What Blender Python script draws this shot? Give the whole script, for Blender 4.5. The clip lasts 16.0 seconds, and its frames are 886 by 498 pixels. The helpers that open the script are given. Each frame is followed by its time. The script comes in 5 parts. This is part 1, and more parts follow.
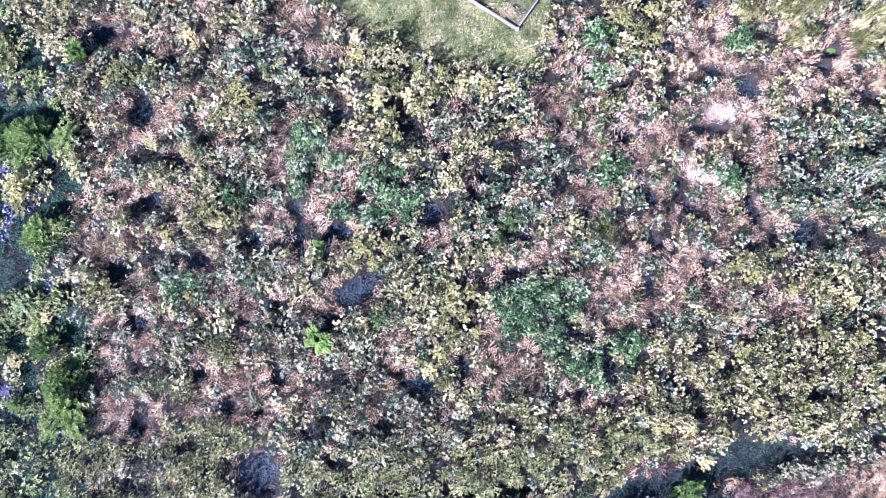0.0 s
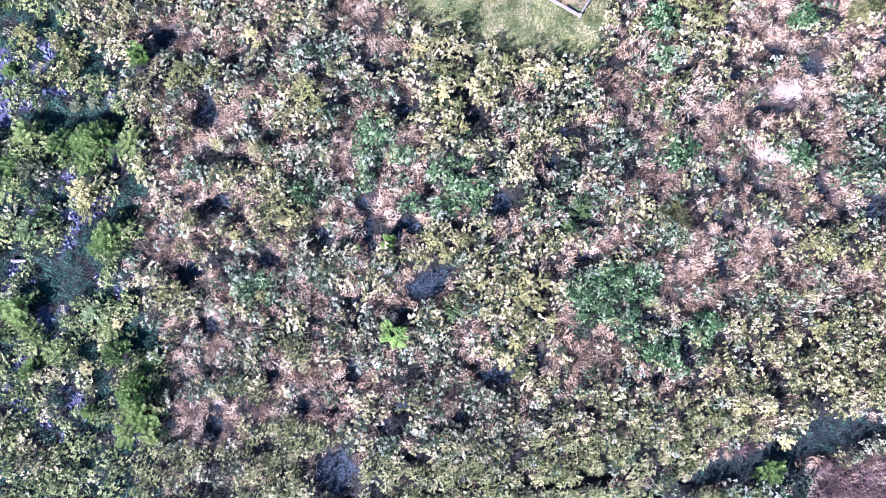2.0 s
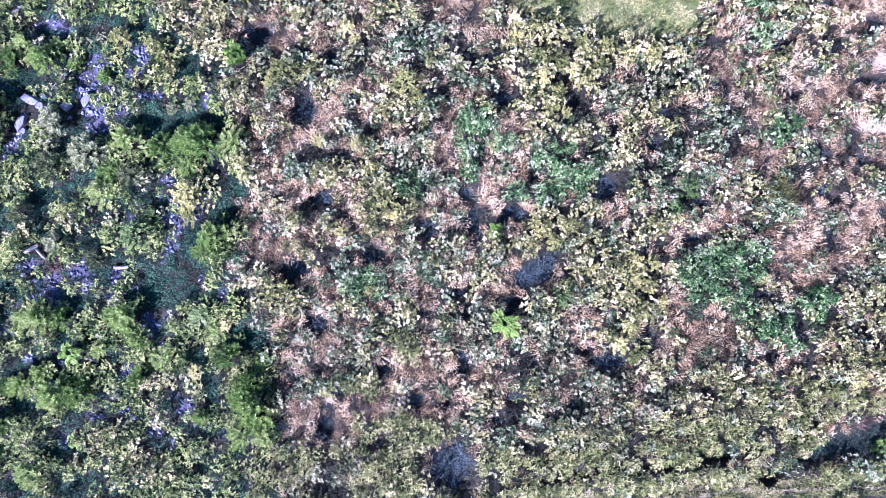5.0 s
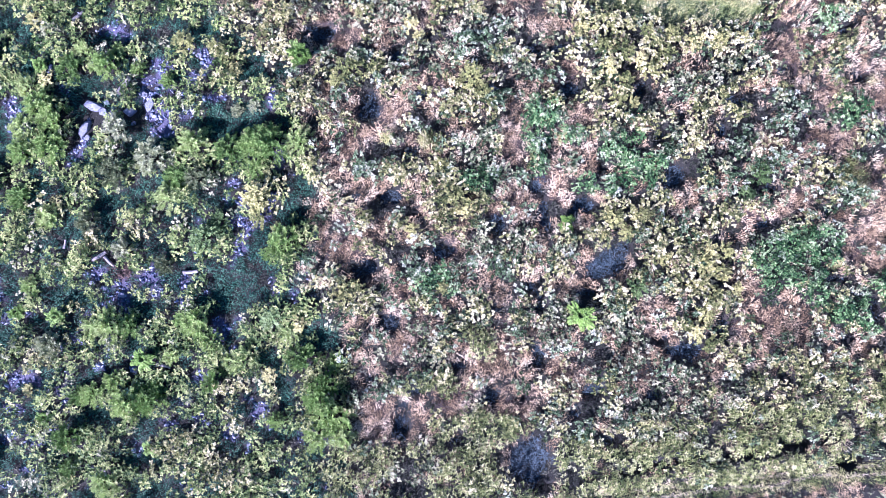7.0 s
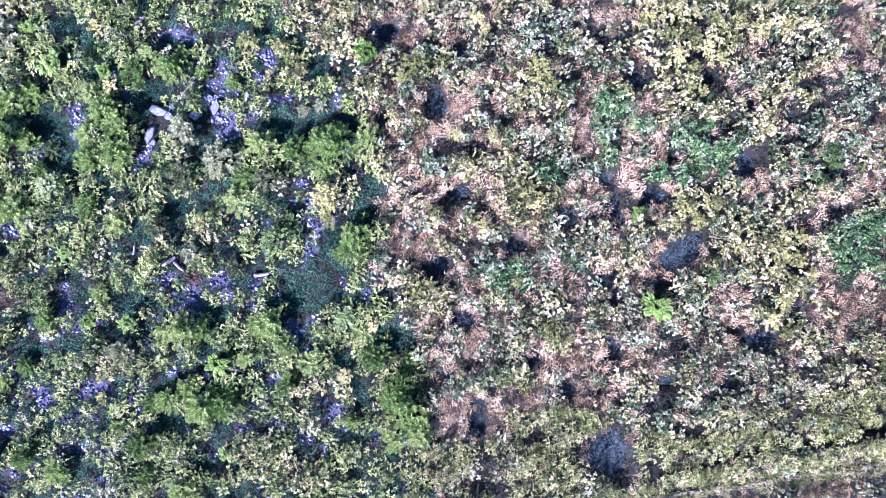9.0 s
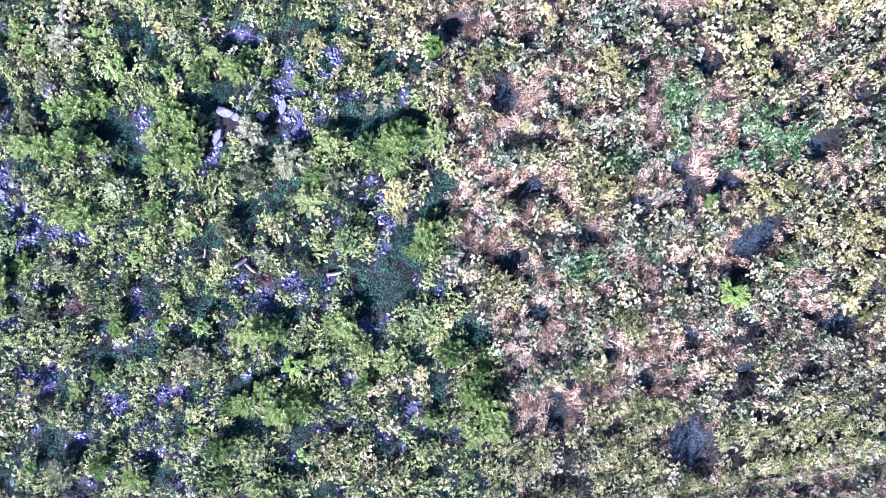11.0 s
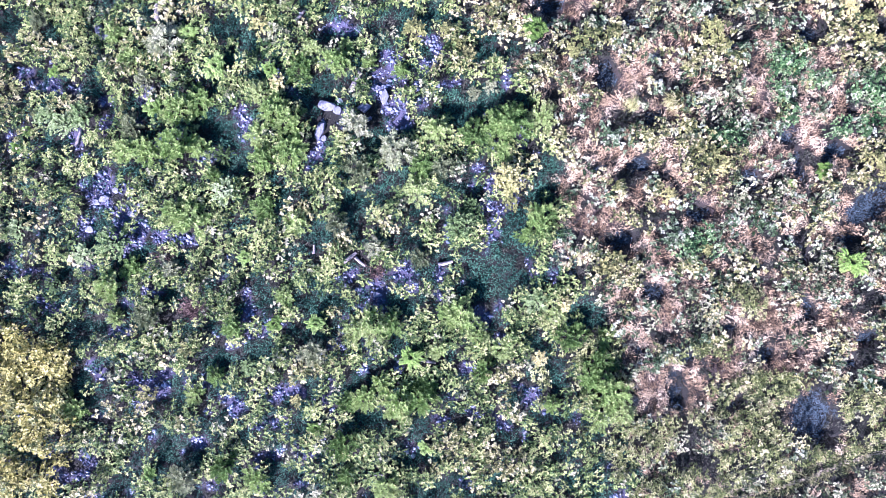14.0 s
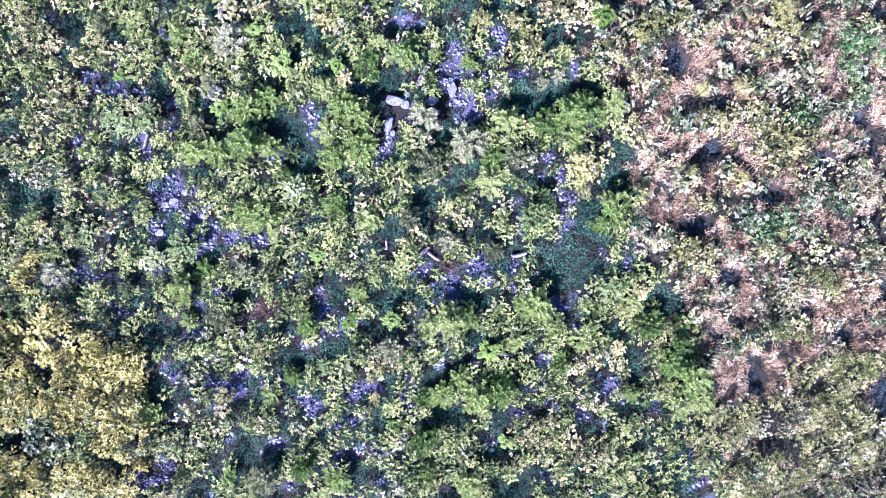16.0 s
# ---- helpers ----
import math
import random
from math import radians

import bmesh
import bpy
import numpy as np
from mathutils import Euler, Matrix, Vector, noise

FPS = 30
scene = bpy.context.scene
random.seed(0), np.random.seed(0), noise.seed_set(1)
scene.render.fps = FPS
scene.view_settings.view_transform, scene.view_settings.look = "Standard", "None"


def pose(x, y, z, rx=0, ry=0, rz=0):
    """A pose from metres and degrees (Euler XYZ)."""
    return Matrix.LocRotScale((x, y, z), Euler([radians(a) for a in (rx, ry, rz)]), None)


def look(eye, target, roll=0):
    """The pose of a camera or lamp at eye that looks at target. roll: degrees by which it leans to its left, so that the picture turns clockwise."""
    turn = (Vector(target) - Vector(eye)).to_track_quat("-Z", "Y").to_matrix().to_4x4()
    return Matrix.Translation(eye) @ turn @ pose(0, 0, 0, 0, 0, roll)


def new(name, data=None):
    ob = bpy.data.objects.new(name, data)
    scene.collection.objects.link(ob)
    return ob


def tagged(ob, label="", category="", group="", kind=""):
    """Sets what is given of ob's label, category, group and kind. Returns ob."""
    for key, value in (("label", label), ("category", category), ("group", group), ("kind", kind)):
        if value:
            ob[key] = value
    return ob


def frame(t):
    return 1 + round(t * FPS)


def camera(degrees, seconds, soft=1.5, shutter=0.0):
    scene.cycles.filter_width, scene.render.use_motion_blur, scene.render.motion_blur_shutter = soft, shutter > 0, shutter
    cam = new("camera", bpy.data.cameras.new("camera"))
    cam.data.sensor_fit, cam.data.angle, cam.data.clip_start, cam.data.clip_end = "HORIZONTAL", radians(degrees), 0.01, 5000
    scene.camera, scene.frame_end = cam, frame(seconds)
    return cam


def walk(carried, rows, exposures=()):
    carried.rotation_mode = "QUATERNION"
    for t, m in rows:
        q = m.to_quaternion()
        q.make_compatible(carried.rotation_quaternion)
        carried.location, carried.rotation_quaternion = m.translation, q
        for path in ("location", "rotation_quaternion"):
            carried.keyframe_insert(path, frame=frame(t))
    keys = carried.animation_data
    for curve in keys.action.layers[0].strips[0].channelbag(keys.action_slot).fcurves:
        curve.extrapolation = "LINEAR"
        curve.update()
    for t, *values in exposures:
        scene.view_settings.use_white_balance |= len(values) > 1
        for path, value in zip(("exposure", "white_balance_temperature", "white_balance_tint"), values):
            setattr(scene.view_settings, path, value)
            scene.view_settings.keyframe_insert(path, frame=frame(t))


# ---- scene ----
cam = camera(76.3, 16.0, soft=0.8)
# seconds, east, north, height, pitch, lean, heading
ROWS = [
    (0, 0.000, 0.000, 20.400, -0.38, 0.88, 0.00),
    (0.5, -0.657, -0.116, 20.391, -0.30, 0.81, -0.72),
    (1, -1.317, -0.221, 20.380, -0.22, 0.75, -1.31),
    (1.5, -1.979, -0.314, 20.368, -0.15, 0.70, -1.81),
    (2, -2.641, -0.396, 20.354, -0.08, 0.64, -2.27),
    (2.5, -3.303, -0.468, 20.338, -0.01, 0.59, -2.70),
    (3, -3.963, -0.530, 20.321, 0.05, 0.54, -3.12),
    (3.5, -4.622, -0.580, 20.302, 0.11, 0.49, -3.55),
    (4, -5.279, -0.620, 20.282, 0.17, 0.44, -3.99),
    (5, -6.586, -0.667, 20.238, 0.27, 0.36, -4.91),
    (6, -7.886, -0.670, 20.190, 0.36, 0.28, -5.85),
    (6.5, -8.534, -0.657, 20.164, 0.40, 0.25, -6.31),
    (7, -9.181, -0.634, 20.137, 0.43, 0.21, -6.76),
    (7.5, -9.827, -0.602, 20.109, 0.46, 0.18, -7.20),
    (8, -10.474, -0.563, 20.081, 0.49, 0.16, -7.63),
    (8.5, -11.120, -0.518, 20.051, 0.51, 0.13, -8.06),
    (9, -11.768, -0.468, 20.021, 0.53, 0.11, -8.48),
    (10, -13.065, -0.359, 19.960, 0.56, 0.07, -9.33),
    (11, -14.367, -0.246, 19.896, 0.57, 0.04, -10.23),
    (11.5, -15.019, -0.190, 19.863, 0.57, 0.03, -10.71),
    (12, -15.672, -0.135, 19.831, 0.57, 0.02, -11.20),
    (12.5, -16.325, -0.081, 19.798, 0.56, 0.02, -11.70),
    (13, -16.976, -0.026, 19.765, 0.55, 0.02, -12.20),
    (13.5, -17.626, 0.032, 19.732, 0.54, 0.01, -12.71),
    (14, -18.272, 0.095, 19.698, 0.52, 0.02, -13.19),
    (14.5, -18.914, 0.169, 19.665, 0.50, 0.02, -13.66),
    (15, -19.548, 0.258, 19.632, 0.47, 0.02, -14.12),
    (15.5, -20.173, 0.371, 19.600, 0.45, 0.03, -14.56),
    (16, -20.785, 0.517, 19.567, 0.41, 0.04, -15.04),
]
walk(cam, [(t, pose(x, y, z, pitch, lean, heading)) for t, x, y, z, pitch, lean, heading in ROWS],
     exposures=((0, 2.29, 4225, 32), (8, 2.33, 4205, 32), (16, 2.45, 4300, 33)))

# ---- light ----
SUN_EL, SUN_AZ = 31.0, 225.0  # degrees above the horizon, clockwise from north
world = bpy.data.worlds.new("sky")
scene.world = world
world.use_nodes = True
wn = world.node_tree
sky = wn.nodes.new("ShaderNodeTexSky")
sky.sky_type, sky.sun_disc = "NISHITA", False
sky.sun_elevation, sky.sun_rotation = radians(SUN_EL), radians(SUN_AZ)
wn.links.new(sky.outputs[0], wn.nodes["Background"].inputs[0])
wn.nodes["Background"].inputs[1].default_value = 0.027
sun_data = bpy.data.lights.new("sun", "SUN")
sun_data.energy, sun_data.angle, sun_data.color = 5.0, radians(0.6), (1.0, 0.72, 0.555)
sun = new("sun", sun_data)
a, e = radians(SUN_AZ), radians(SUN_EL)
sun.matrix_world = look((60 * math.sin(a) * math.cos(e), 60 * math.cos(a) * math.cos(e), 60 * math.sin(e)), (0, 0, 0))


# ---- materials ----
def ramp(nt, colours, fac):
    node = nt.nodes.new("ShaderNodeValToRGB")
    node.color_ramp.elements[0].color, node.color_ramp.elements[1].color = (*colours[0], 1), (*colours[-1], 1)
    for i, c in enumerate(colours[1:-1]):
        node.color_ramp.elements.new((i + 1) / (len(colours) - 1)).color = (*c, 1)
    nt.links.new(fac, node.inputs[0])
    return node.outputs[0]


def noise_of(nt, scale, detail=4.0, rough=0.6):
    co = nt.nodes.new("ShaderNodeNewGeometry")
    node = nt.nodes.new("ShaderNodeTexNoise")
    node.inputs["Scale"].default_value, node.inputs["Detail"].default_value, node.inputs["Roughness"].default_value = scale, detail, rough
    nt.links.new(co.outputs["Position"], node.inputs["Vector"])
    return node.outputs["Fac"]


def mixed(nt, blend, fac, one, two):
    node = nt.nodes.new("ShaderNodeMix")
    node.data_type, node.blend_type = "RGBA", blend
    for value, socket in ((fac, node.inputs[0]), (one, node.inputs[6]), (two, node.inputs[7])):
        if isinstance(value, (int, float)):
            socket.default_value = value
        elif isinstance(value, tuple):
            socket.default_value = (*value, 1)
        else:
            nt.links.new(value, socket)
    return node.outputs[2]


def leafy(name, colours, through_light=0.16, rough=0.55, patchy=2.2, by_object=False):
    """Leaves: each one its own tint, each plant its own, tints drifting over the ground, some light passing through."""
    mat = bpy.data.materials.new(name)
    mat.use_nodes = True
    nt = mat.node_tree
    bsdf = nt.nodes["Principled BSDF"]

    def plus(value, factor, rest):
        node = nt.nodes.new("ShaderNodeMath")
        node.operation = "MULTIPLY_ADD"
        nt.links.new(value, node.inputs[0])
        node.inputs[1].default_value = factor
        if isinstance(rest, float):
            node.inputs[2].default_value = rest
        else:
            nt.links.new(rest, node.inputs[2])
        return node.outputs[0]

    if by_object:
        own = nt.nodes.new("ShaderNodeObjectInfo").outputs["Random"]
    else:
        att = nt.nodes.new("ShaderNodeAttribute")
        att.attribute_name = "tint"
        own = att.outputs["Fac"]
    geo = nt.nodes.new("ShaderNodeNewGeometry")
    fac = plus(noise_of(nt, patchy, 3), 0.9, -0.465)
    fac = plus(own, 0.68, fac)
    fac = plus(geo.outputs["Random Per Island"], 0.36, fac)
    colour = ramp(nt, colours, fac)
    fine = noise_of(nt, 60.0, 2)
    colour = mixed(nt, "OVERLAY", 0.25, colour, fine)
    nt.links.new(colour, bsdf.inputs["Base Color"])
    bsdf.inputs["Roughness"].default_value = rough
    bsdf.inputs["Specular IOR Level"].default_value = 0.2
    glow = nt.nodes.new("ShaderNodeBsdfTranslucent")
    nt.links.new(colour, glow.inputs["Color"])
    mix = nt.nodes.new("ShaderNodeMixShader")
    mix.inputs[0].default_value = through_light
    nt.links.new(bsdf.outputs[0], mix.inputs[1])
    nt.links.new(glow.outputs[0], mix.inputs[2])
    nt.links.new(mix.outputs[0], nt.nodes["Material Output"].inputs[0])
    return mat


def solid(name, colours, scale=6.0, rough=0.85, bump=0.4, fine=40.0, apart=0.0):
    """Earth, stone, wood: two scales of mottling and fine relief."""
    mat = bpy.data.materials.new(name)
    mat.use_nodes = True
    nt = mat.node_tree
    bsdf = nt.nodes["Principled BSDF"]
    geo = nt.nodes.new("ShaderNodeNewGeometry")
    each = nt.nodes.new("ShaderNodeMath")
    each.operation = "MULTIPLY_ADD"
    nt.links.new(geo.outputs["Random Per Island"], each.inputs[0])
    each.inputs[1].default_value = apart
    nt.links.new(noise_of(nt, scale, 6, 0.7), each.inputs[2])
    lower = nt.nodes.new("ShaderNodeMath")
    lower.operation = "SUBTRACT"
    nt.links.new(each.outputs[0], lower.inputs[0])
    lower.inputs[1].default_value = apart / 2
    colour = ramp(nt, colours, lower.outputs[0])
    grain = noise_of(nt, fine, 5, 0.7)
    colour = mixed(nt, "OVERLAY", 0.5, colour, grain)
    nt.links.new(colour, bsdf.inputs["Base Color"])
    bsdf.inputs["Roughness"].default_value = rough
    b = nt.nodes.new("ShaderNodeBump")
    b.inputs["Strength"].default_value, b.inputs["Distance"].default_value = bump, 0.03
    nt.links.new(grain, b.inputs["Height"])
    nt.links.new(b.outputs[0], bsdf.inputs["Normal"])
    return mat


M = {
    "dry_grass": leafy("dry_grass_blades", [(0.07, 0.05, 0.026), (0.38, 0.285, 0.142), (0.66, 0.53, 0.29), (0.88, 0.78, 0.50)], 0.12, 0.7),
    "straw": leafy("straw_blades", [(0.42, 0.34, 0.229), (0.64, 0.56, 0.396), (0.82, 0.75, 0.554)], 0.2, 0.7),
    "pale_weed": leafy("pale_weed_leaves", [(0.055, 0.075, 0.022), (0.22, 0.235, 0.07), (0.44, 0.43, 0.18), (0.69, 0.66, 0.36)], 0.16),
    "grey_weed": leafy("grey_weed_leaves", [(0.035, 0.06, 0.02), (0.14, 0.175, 0.08), (0.33, 0.35, 0.175), (0.54, 0.54, 0.33)], 0.16),
    "bramble": leafy("bramble_leaves", [(0.018, 0.05, 0.013), (0.065, 0.135, 0.04), (0.17, 0.27, 0.082), (0.42, 0.52, 0.25)], 0.12, 0.5),
    "reed_grass": leafy("reed_grass_blades", [(0.08, 0.095, 0.0264), (0.21, 0.24, 0.066), (0.4, 0.41, 0.141), (0.66, 0.63, 0.317)], 0.25),
    # hollow grass: the shade over it is put into the dark blade colour
    "ivy": leafy("shade_dark_blades", [(0.014, 0.050, 0.031), (0.040, 0.112, 0.066), (0.10, 0.205, 0.118)], 0.1, 0.7),
    "yellow_broom": leafy("broom_flowers", [(0.11, 0.115, 0.022), (0.36, 0.355, 0.075), (0.55, 0.53, 0.14), (0.71, 0.68, 0.26)], 0.16),
    "wood_weed": leafy("woodland_weed_leaves", [(0.035, 0.072, 0.018), (0.15, 0.22, 0.055), (0.32, 0.395, 0.11), (0.53, 0.56, 0.21)], 0.2),
    "dead_stalk": leafy("dead_stalks", [(0.05, 0.036, 0.03), (0.14, 0.10, 0.074), (0.29, 0.22, 0.17)], 0.1, 0.8),
    "lawn": leafy("lawn_blades", [(0.06, 0.10, 0.025), (0.20, 0.25, 0.07), (0.40, 0.41, 0.145), (0.64, 0.60, 0.31)], 0.25, patchy=0.9),
    "shrub_green": leafy("green_shrub_leaves", [(0.085, 0.16, 0.033), (0.25, 0.39, 0.085), (0.45, 0.585, 0.165), (0.66, 0.735, 0.31)], 0.44, by_object=True),
    "shrub_grey": leafy("grey_shrub_leaves", [(0.08, 0.12, 0.045), (0.24, 0.29, 0.12), (0.45, 0.50, 0.25), (0.70, 0.72, 0.46)], 0.2, by_object=True),
    "shrub_dark": leafy("dark_shrub_leaves", [(0.04, 0.075, 0.02), (0.13, 0.205, 0.055), (0.27, 0.37, 0.12), (0.52, 0.60, 0.31)], 0.2, by_object=True),
    "olive_weed": leafy("olive_weed_leaves", [(0.05, 0.07, 0.018), (0.16, 0.20, 0.05), (0.35, 0.385, 0.125), (0.58, 0.59, 0.27)], 0.16),
    # turf in the dark blue of sky-lit shadow, painted into the blades
    "slate": leafy("shade_blue_turf_blades", [(0.030, 0.047, 0.054), (0.052, 0.078, 0.088), (0.09, 0.122, 0.132)], 0.1, 0.7),
    # floor turf of ditch and hollow way: bank shade is painted into it
    "turf": leafy("shade_dark_turf", [(0.019, 0.034, 0.029), (0.036, 0.060, 0.051), (0.064, 0.098, 0.081)], 0.1, 0.7),
    # dead blades, near black so that they pass for shade between plants
    "litter": leafy("litter_and_gap_shade", [(0.010, 0.014, 0.008), (0.030, 0.036, 0.022), (0.10, 0.105, 0.07)], 0.05, 0.8),
    "dark_weed": leafy("dark_weed_leaves", [(0.025, 0.047, 0.014), (0.085, 0.135, 0.055), (0.22, 0.285, 0.14), (0.52, 0.55, 0.38)], 0.16),
    "shrub_pale": leafy("pale_shrub_leaves", [(0.07, 0.10, 0.025), (0.25, 0.275, 0.08), (0.49, 0.48, 0.16), (0.74, 0.70, 0.31)], 0.16, by_object=True),
    "fern": leafy("fern_fronds", [(0.11, 0.20, 0.03), (0.27, 0.42, 0.07), (0.50, 0.64, 0.20)], 0.3, by_object=True),
    "stone": solid("blue_grey_stone", [(0.04, 0.052, 0.085), (0.11, 0.14, 0.215), (0.45, 0.48, 0.57)], 5.0, 0.8, apart=0.9),
    "boulder": solid("pale_boulder_stone", [(0.06, 0.068, 0.09), (0.19, 0.205, 0.245), (0.44, 0.455, 0.49)], 9.0, 0.8, 1.0, 25.0),
    "wood": solid("weathered_timber", [(0.12, 0.11, 0.10), (0.28, 0.26, 0.24), (0.46, 0.44, 0.41)], 8.0, 0.8),
    "stem": solid("brown_stems", [(0.03, 0.028, 0.016), (0.08, 0.07, 0.04)], 12.0, 0.9),
}


def ground_material():
    mat = bpy.data.materials.new("litter_and_shade_dark_soil")
    mat.use_nodes = True
    nt = mat.node_tree
    bsdf = nt.nodes["Principled BSDF"]
    att = nt.nodes.new("ShaderNodeAttribute")
    att.attribute_name = "cover"
    sep = nt.nodes.new("ShaderNodeSeparateColor")
    nt.links.new(att.outputs["Color"], sep.inputs[0])
    # soil and straw bed are darkened to stand in for shade between plants
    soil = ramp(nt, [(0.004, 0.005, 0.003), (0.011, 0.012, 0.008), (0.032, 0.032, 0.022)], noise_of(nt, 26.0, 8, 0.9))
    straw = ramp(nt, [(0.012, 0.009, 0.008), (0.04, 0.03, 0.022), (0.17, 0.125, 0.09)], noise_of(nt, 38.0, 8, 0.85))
    green = ramp(nt, [(0.07, 0.10, 0.03), (0.15, 0.19, 0.07), (0.26, 0.28, 0.13)], noise_of(nt, 11.0, 8, 0.8))
    grit = ramp(nt, [(0.03, 0.03, 0.05), (0.07, 0.07, 0.11), (0.16, 0.16, 0.23)], noise_of(nt, 22.0, 6, 0.8))
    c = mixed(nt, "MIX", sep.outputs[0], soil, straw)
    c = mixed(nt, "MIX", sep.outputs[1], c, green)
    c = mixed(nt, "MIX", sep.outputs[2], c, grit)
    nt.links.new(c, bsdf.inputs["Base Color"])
    bsdf.inputs["Roughness"].default_value = 0.95
    b = nt.nodes.new("ShaderNodeBump")
    b.inputs["Strength"].default_value, b.inputs["Distance"].default_value = 0.8, 0.05
    nt.links.new(noise_of(nt, 30.0, 6, 0.75), b.inputs["Height"])
    nt.links.new(b.outputs[0], bsdf.inputs["Normal"])
    return mat


# ---- the plan: what grows where ----
rng = np.random.default_rng(7)
PATCHES = {}


def patch(kind, x, y, rx, ry, turn=0.0):
    """An oval of one kind of cover: its middle, half lengths and turn."""
    PATCHES.setdefault(kind, []).append((x, y, rx, ry, radians(turn)))


patch("dry_grass", -12.13, 7.65, 1.12, 0.71, 0)
patch("dry_grass", -8.95, 7.83, 0.81, 0.81, 0)
patch("dry_grass", -11.22, 4.48, 1.83, 0.91, 0)
patch("dry_grass", -9.16, 5.29, 1.01, 0.81, 0)
patch("dry_grass", -12.25, 3.26, 1.22, 0.81, 0)
patch("dry_grass", -6.40, 2.84, 0.81, 0.81, 0)
patch("dry_grass", -6.51, 0.90, 1.01, 0.81, 0)
patch("dry_grass", -4.77, 1.31, 0.77, 1.22, 0)
patch("dry_grass", -4.05, 3.75, 0.85, 0.65, 0)
patch("dry_grass", -3.95, 5.33, 0.97, 0.57, 0)
patch("dry_grass", -5.27, 7.85, 1.01, 0.71, 0)
patch("dry_grass", -13.09, 1.32, 1.01, 0.61, 0)
patch("dry_grass", -12.78, 0.09, 1.22, 0.61, 0)
patch("dry_grass", -8.77, -0.73, 1.01, 0.81, 0)
patch("dry_grass", -10.52, -2.88, 0.70, 0.70, 0)
patch("dry_grass", -11.00, -3.84, 0.83, 0.47, 0)
patch("dry_grass", -8.78, -4.20, 1.00, 0.67, 0)
patch("dry_grass", -7.54, -3.89, 0.67, 1.08, 0)
patch("dry_grass", -12.70, -4.73, 0.53, 0.75, 0)
patch("dry_grass", -12.29, -6.37, 0.91, 1.00, 0)
patch("dry_grass", -9.61, -5.85, 1.25, 0.67, 0)
patch("dry_grass", -7.03, -6.25, 1.00, 0.67, 0)
patch("dry_grass", -5.19, -5.21, 1.00, 0.63, 0)
patch("dry_grass", -2.02, -3.27, 0.67, 0.53, 0)
patch("dry_grass", -1.98, -4.29, 0.67, 0.42, 0)
patch("dry_grass", -2.94, -6.23, 0.83, 0.58, 0)
patch("dry_grass", -10.19, 3.76, 1.22, 0.81, 0)
patch("dry_grass", -11.14, -1.96, 0.61, 1.01, 0)
patch("dry_grass", -13.72, -0.73, 0.71, 0.61, 0)
patch("dry_grass", 7.07, 3.92, 1.22, 1.01, 0)
patch("dry_grass", 9.06, 7.52, 1.52, 1.42, 0)
patch("dry_grass", 8.06, 5.72, 1.22, 1.01, 0)
patch("dry_grass", 7.67, 2.91, 1.72, 1.22, 0)
patch("dry_grass", 9.27, 2.10, 1.52, 1.22, 0)
patch("dry_grass", 8.08, 0.59, 1.22, 1.22, 0)
patch("dry_grass", 9.07, 4.71, 1.62, 1.01, 0)
patch("dry_grass", 6.17, 0.29, 1.22, 1.01, 0)
patch("dry_grass", 6.18, -1.93, 1.42, 1.42, 0)
patch("dry_grass", 7.68, -1.83, 0.81, 1.32, 0)
patch("dry_grass", 10.07, 3.30, 1.22, 1.22, 0)
patch("dry_grass", 12.05, 6.30, 1.32, 1.22, 0)
patch("dry_grass", 13.63, 7.10, 1.22, 1.01, 0)
patch("dry_grass", 11.05, 7.71, 1.22, 0.81, 0)
patch("dry_grass", 14.23, 5.69, 1.22, 0.71, 0)
patch("dry_grass", 12.45, 5.10, 1.22, 1.01, 0)
patch("dry_grass", 11.07, 0.89, 1.22, 1.22, 0)
patch("dry_grass", 4.05, 5.74, 1.12, 1.22, 0)
patch("dry_grass", 3.55, 4.73, 0.81, 0.91, 0)
patch("dry_grass", 5.06, 6.54, 1.22, 0.45, 0)
patch("dry_grass", 5.36, 3.32, 1.22, 0.81, 0)
patch("dry_grass", 2.75, 2.21, 1.01, 0.81, 0)
patch("dry_grass", 4.06, 1.60, 0.81, 0.81, 0)
patch("dry_grass", 2.14, -0.52, 1.22, 0.57, 0)
patch("dry_grass", 3.35, -0.22, 0.81, 0.61, 0)
patch("dry_grass", 9.89, -1.83, 1.22, 0.81, 0)
patch("dry_grass", 11.78, -2.13, 1.52, 0.91, 0)
patch("dry_grass", 12.68, -3.13, 1.01, 0.57, 0)
patch("dry_grass", 1.33, -4.17, 0.81, 1.01, 0)
patch("dry_grass", 1.43, -3.20, 0.85, 0.41, 0)
patch("dry_grass", 5.88, -5.58, 1.42, 0.45, 0)
patch("dry_grass", 8.88, -0.32, 1.01, 0.81, 0)
patch("pale_weed", -1.38, 5.68, 1.50, 1.20, 0)
patch("pale_weed", -0.18, 6.07, 1.20, 0.80, 0)
patch("pale_weed", 1.31, 5.47, 1.20, 0.64, 0)
patch("pale_weed", -2.18, 4.19, 0.90, 1.10, 0)
patch("pale_weed", -8.63, 1.29, 0.96, 1.16, 0)
patch("pale_weed", -7.61, 5.00, 1.00, 1.00, 0)
patch("pale_weed", -14.93, 2.01, 0.80, 0.80, 0)
patch("pale_weed", -14.90, 8.05, 1.00, 0.64, 0)
patch("pale_weed", -2.79, -0.11, 1.04, 0.84, 0)
patch("pale_weed", -1.59, -0.91, 0.64, 0.60, 0)
patch("pale_weed", -13.11, -1.53, 1.20, 0.76, 0)
patch("pale_weed", 6.16, 8.02, 1.30, 0.84, 0)
patch("pale_weed", 6.56, 7.03, 0.80, 0.80, 0)
patch("pale_weed", 7.25, 6.33, 0.64, 0.60, 0)
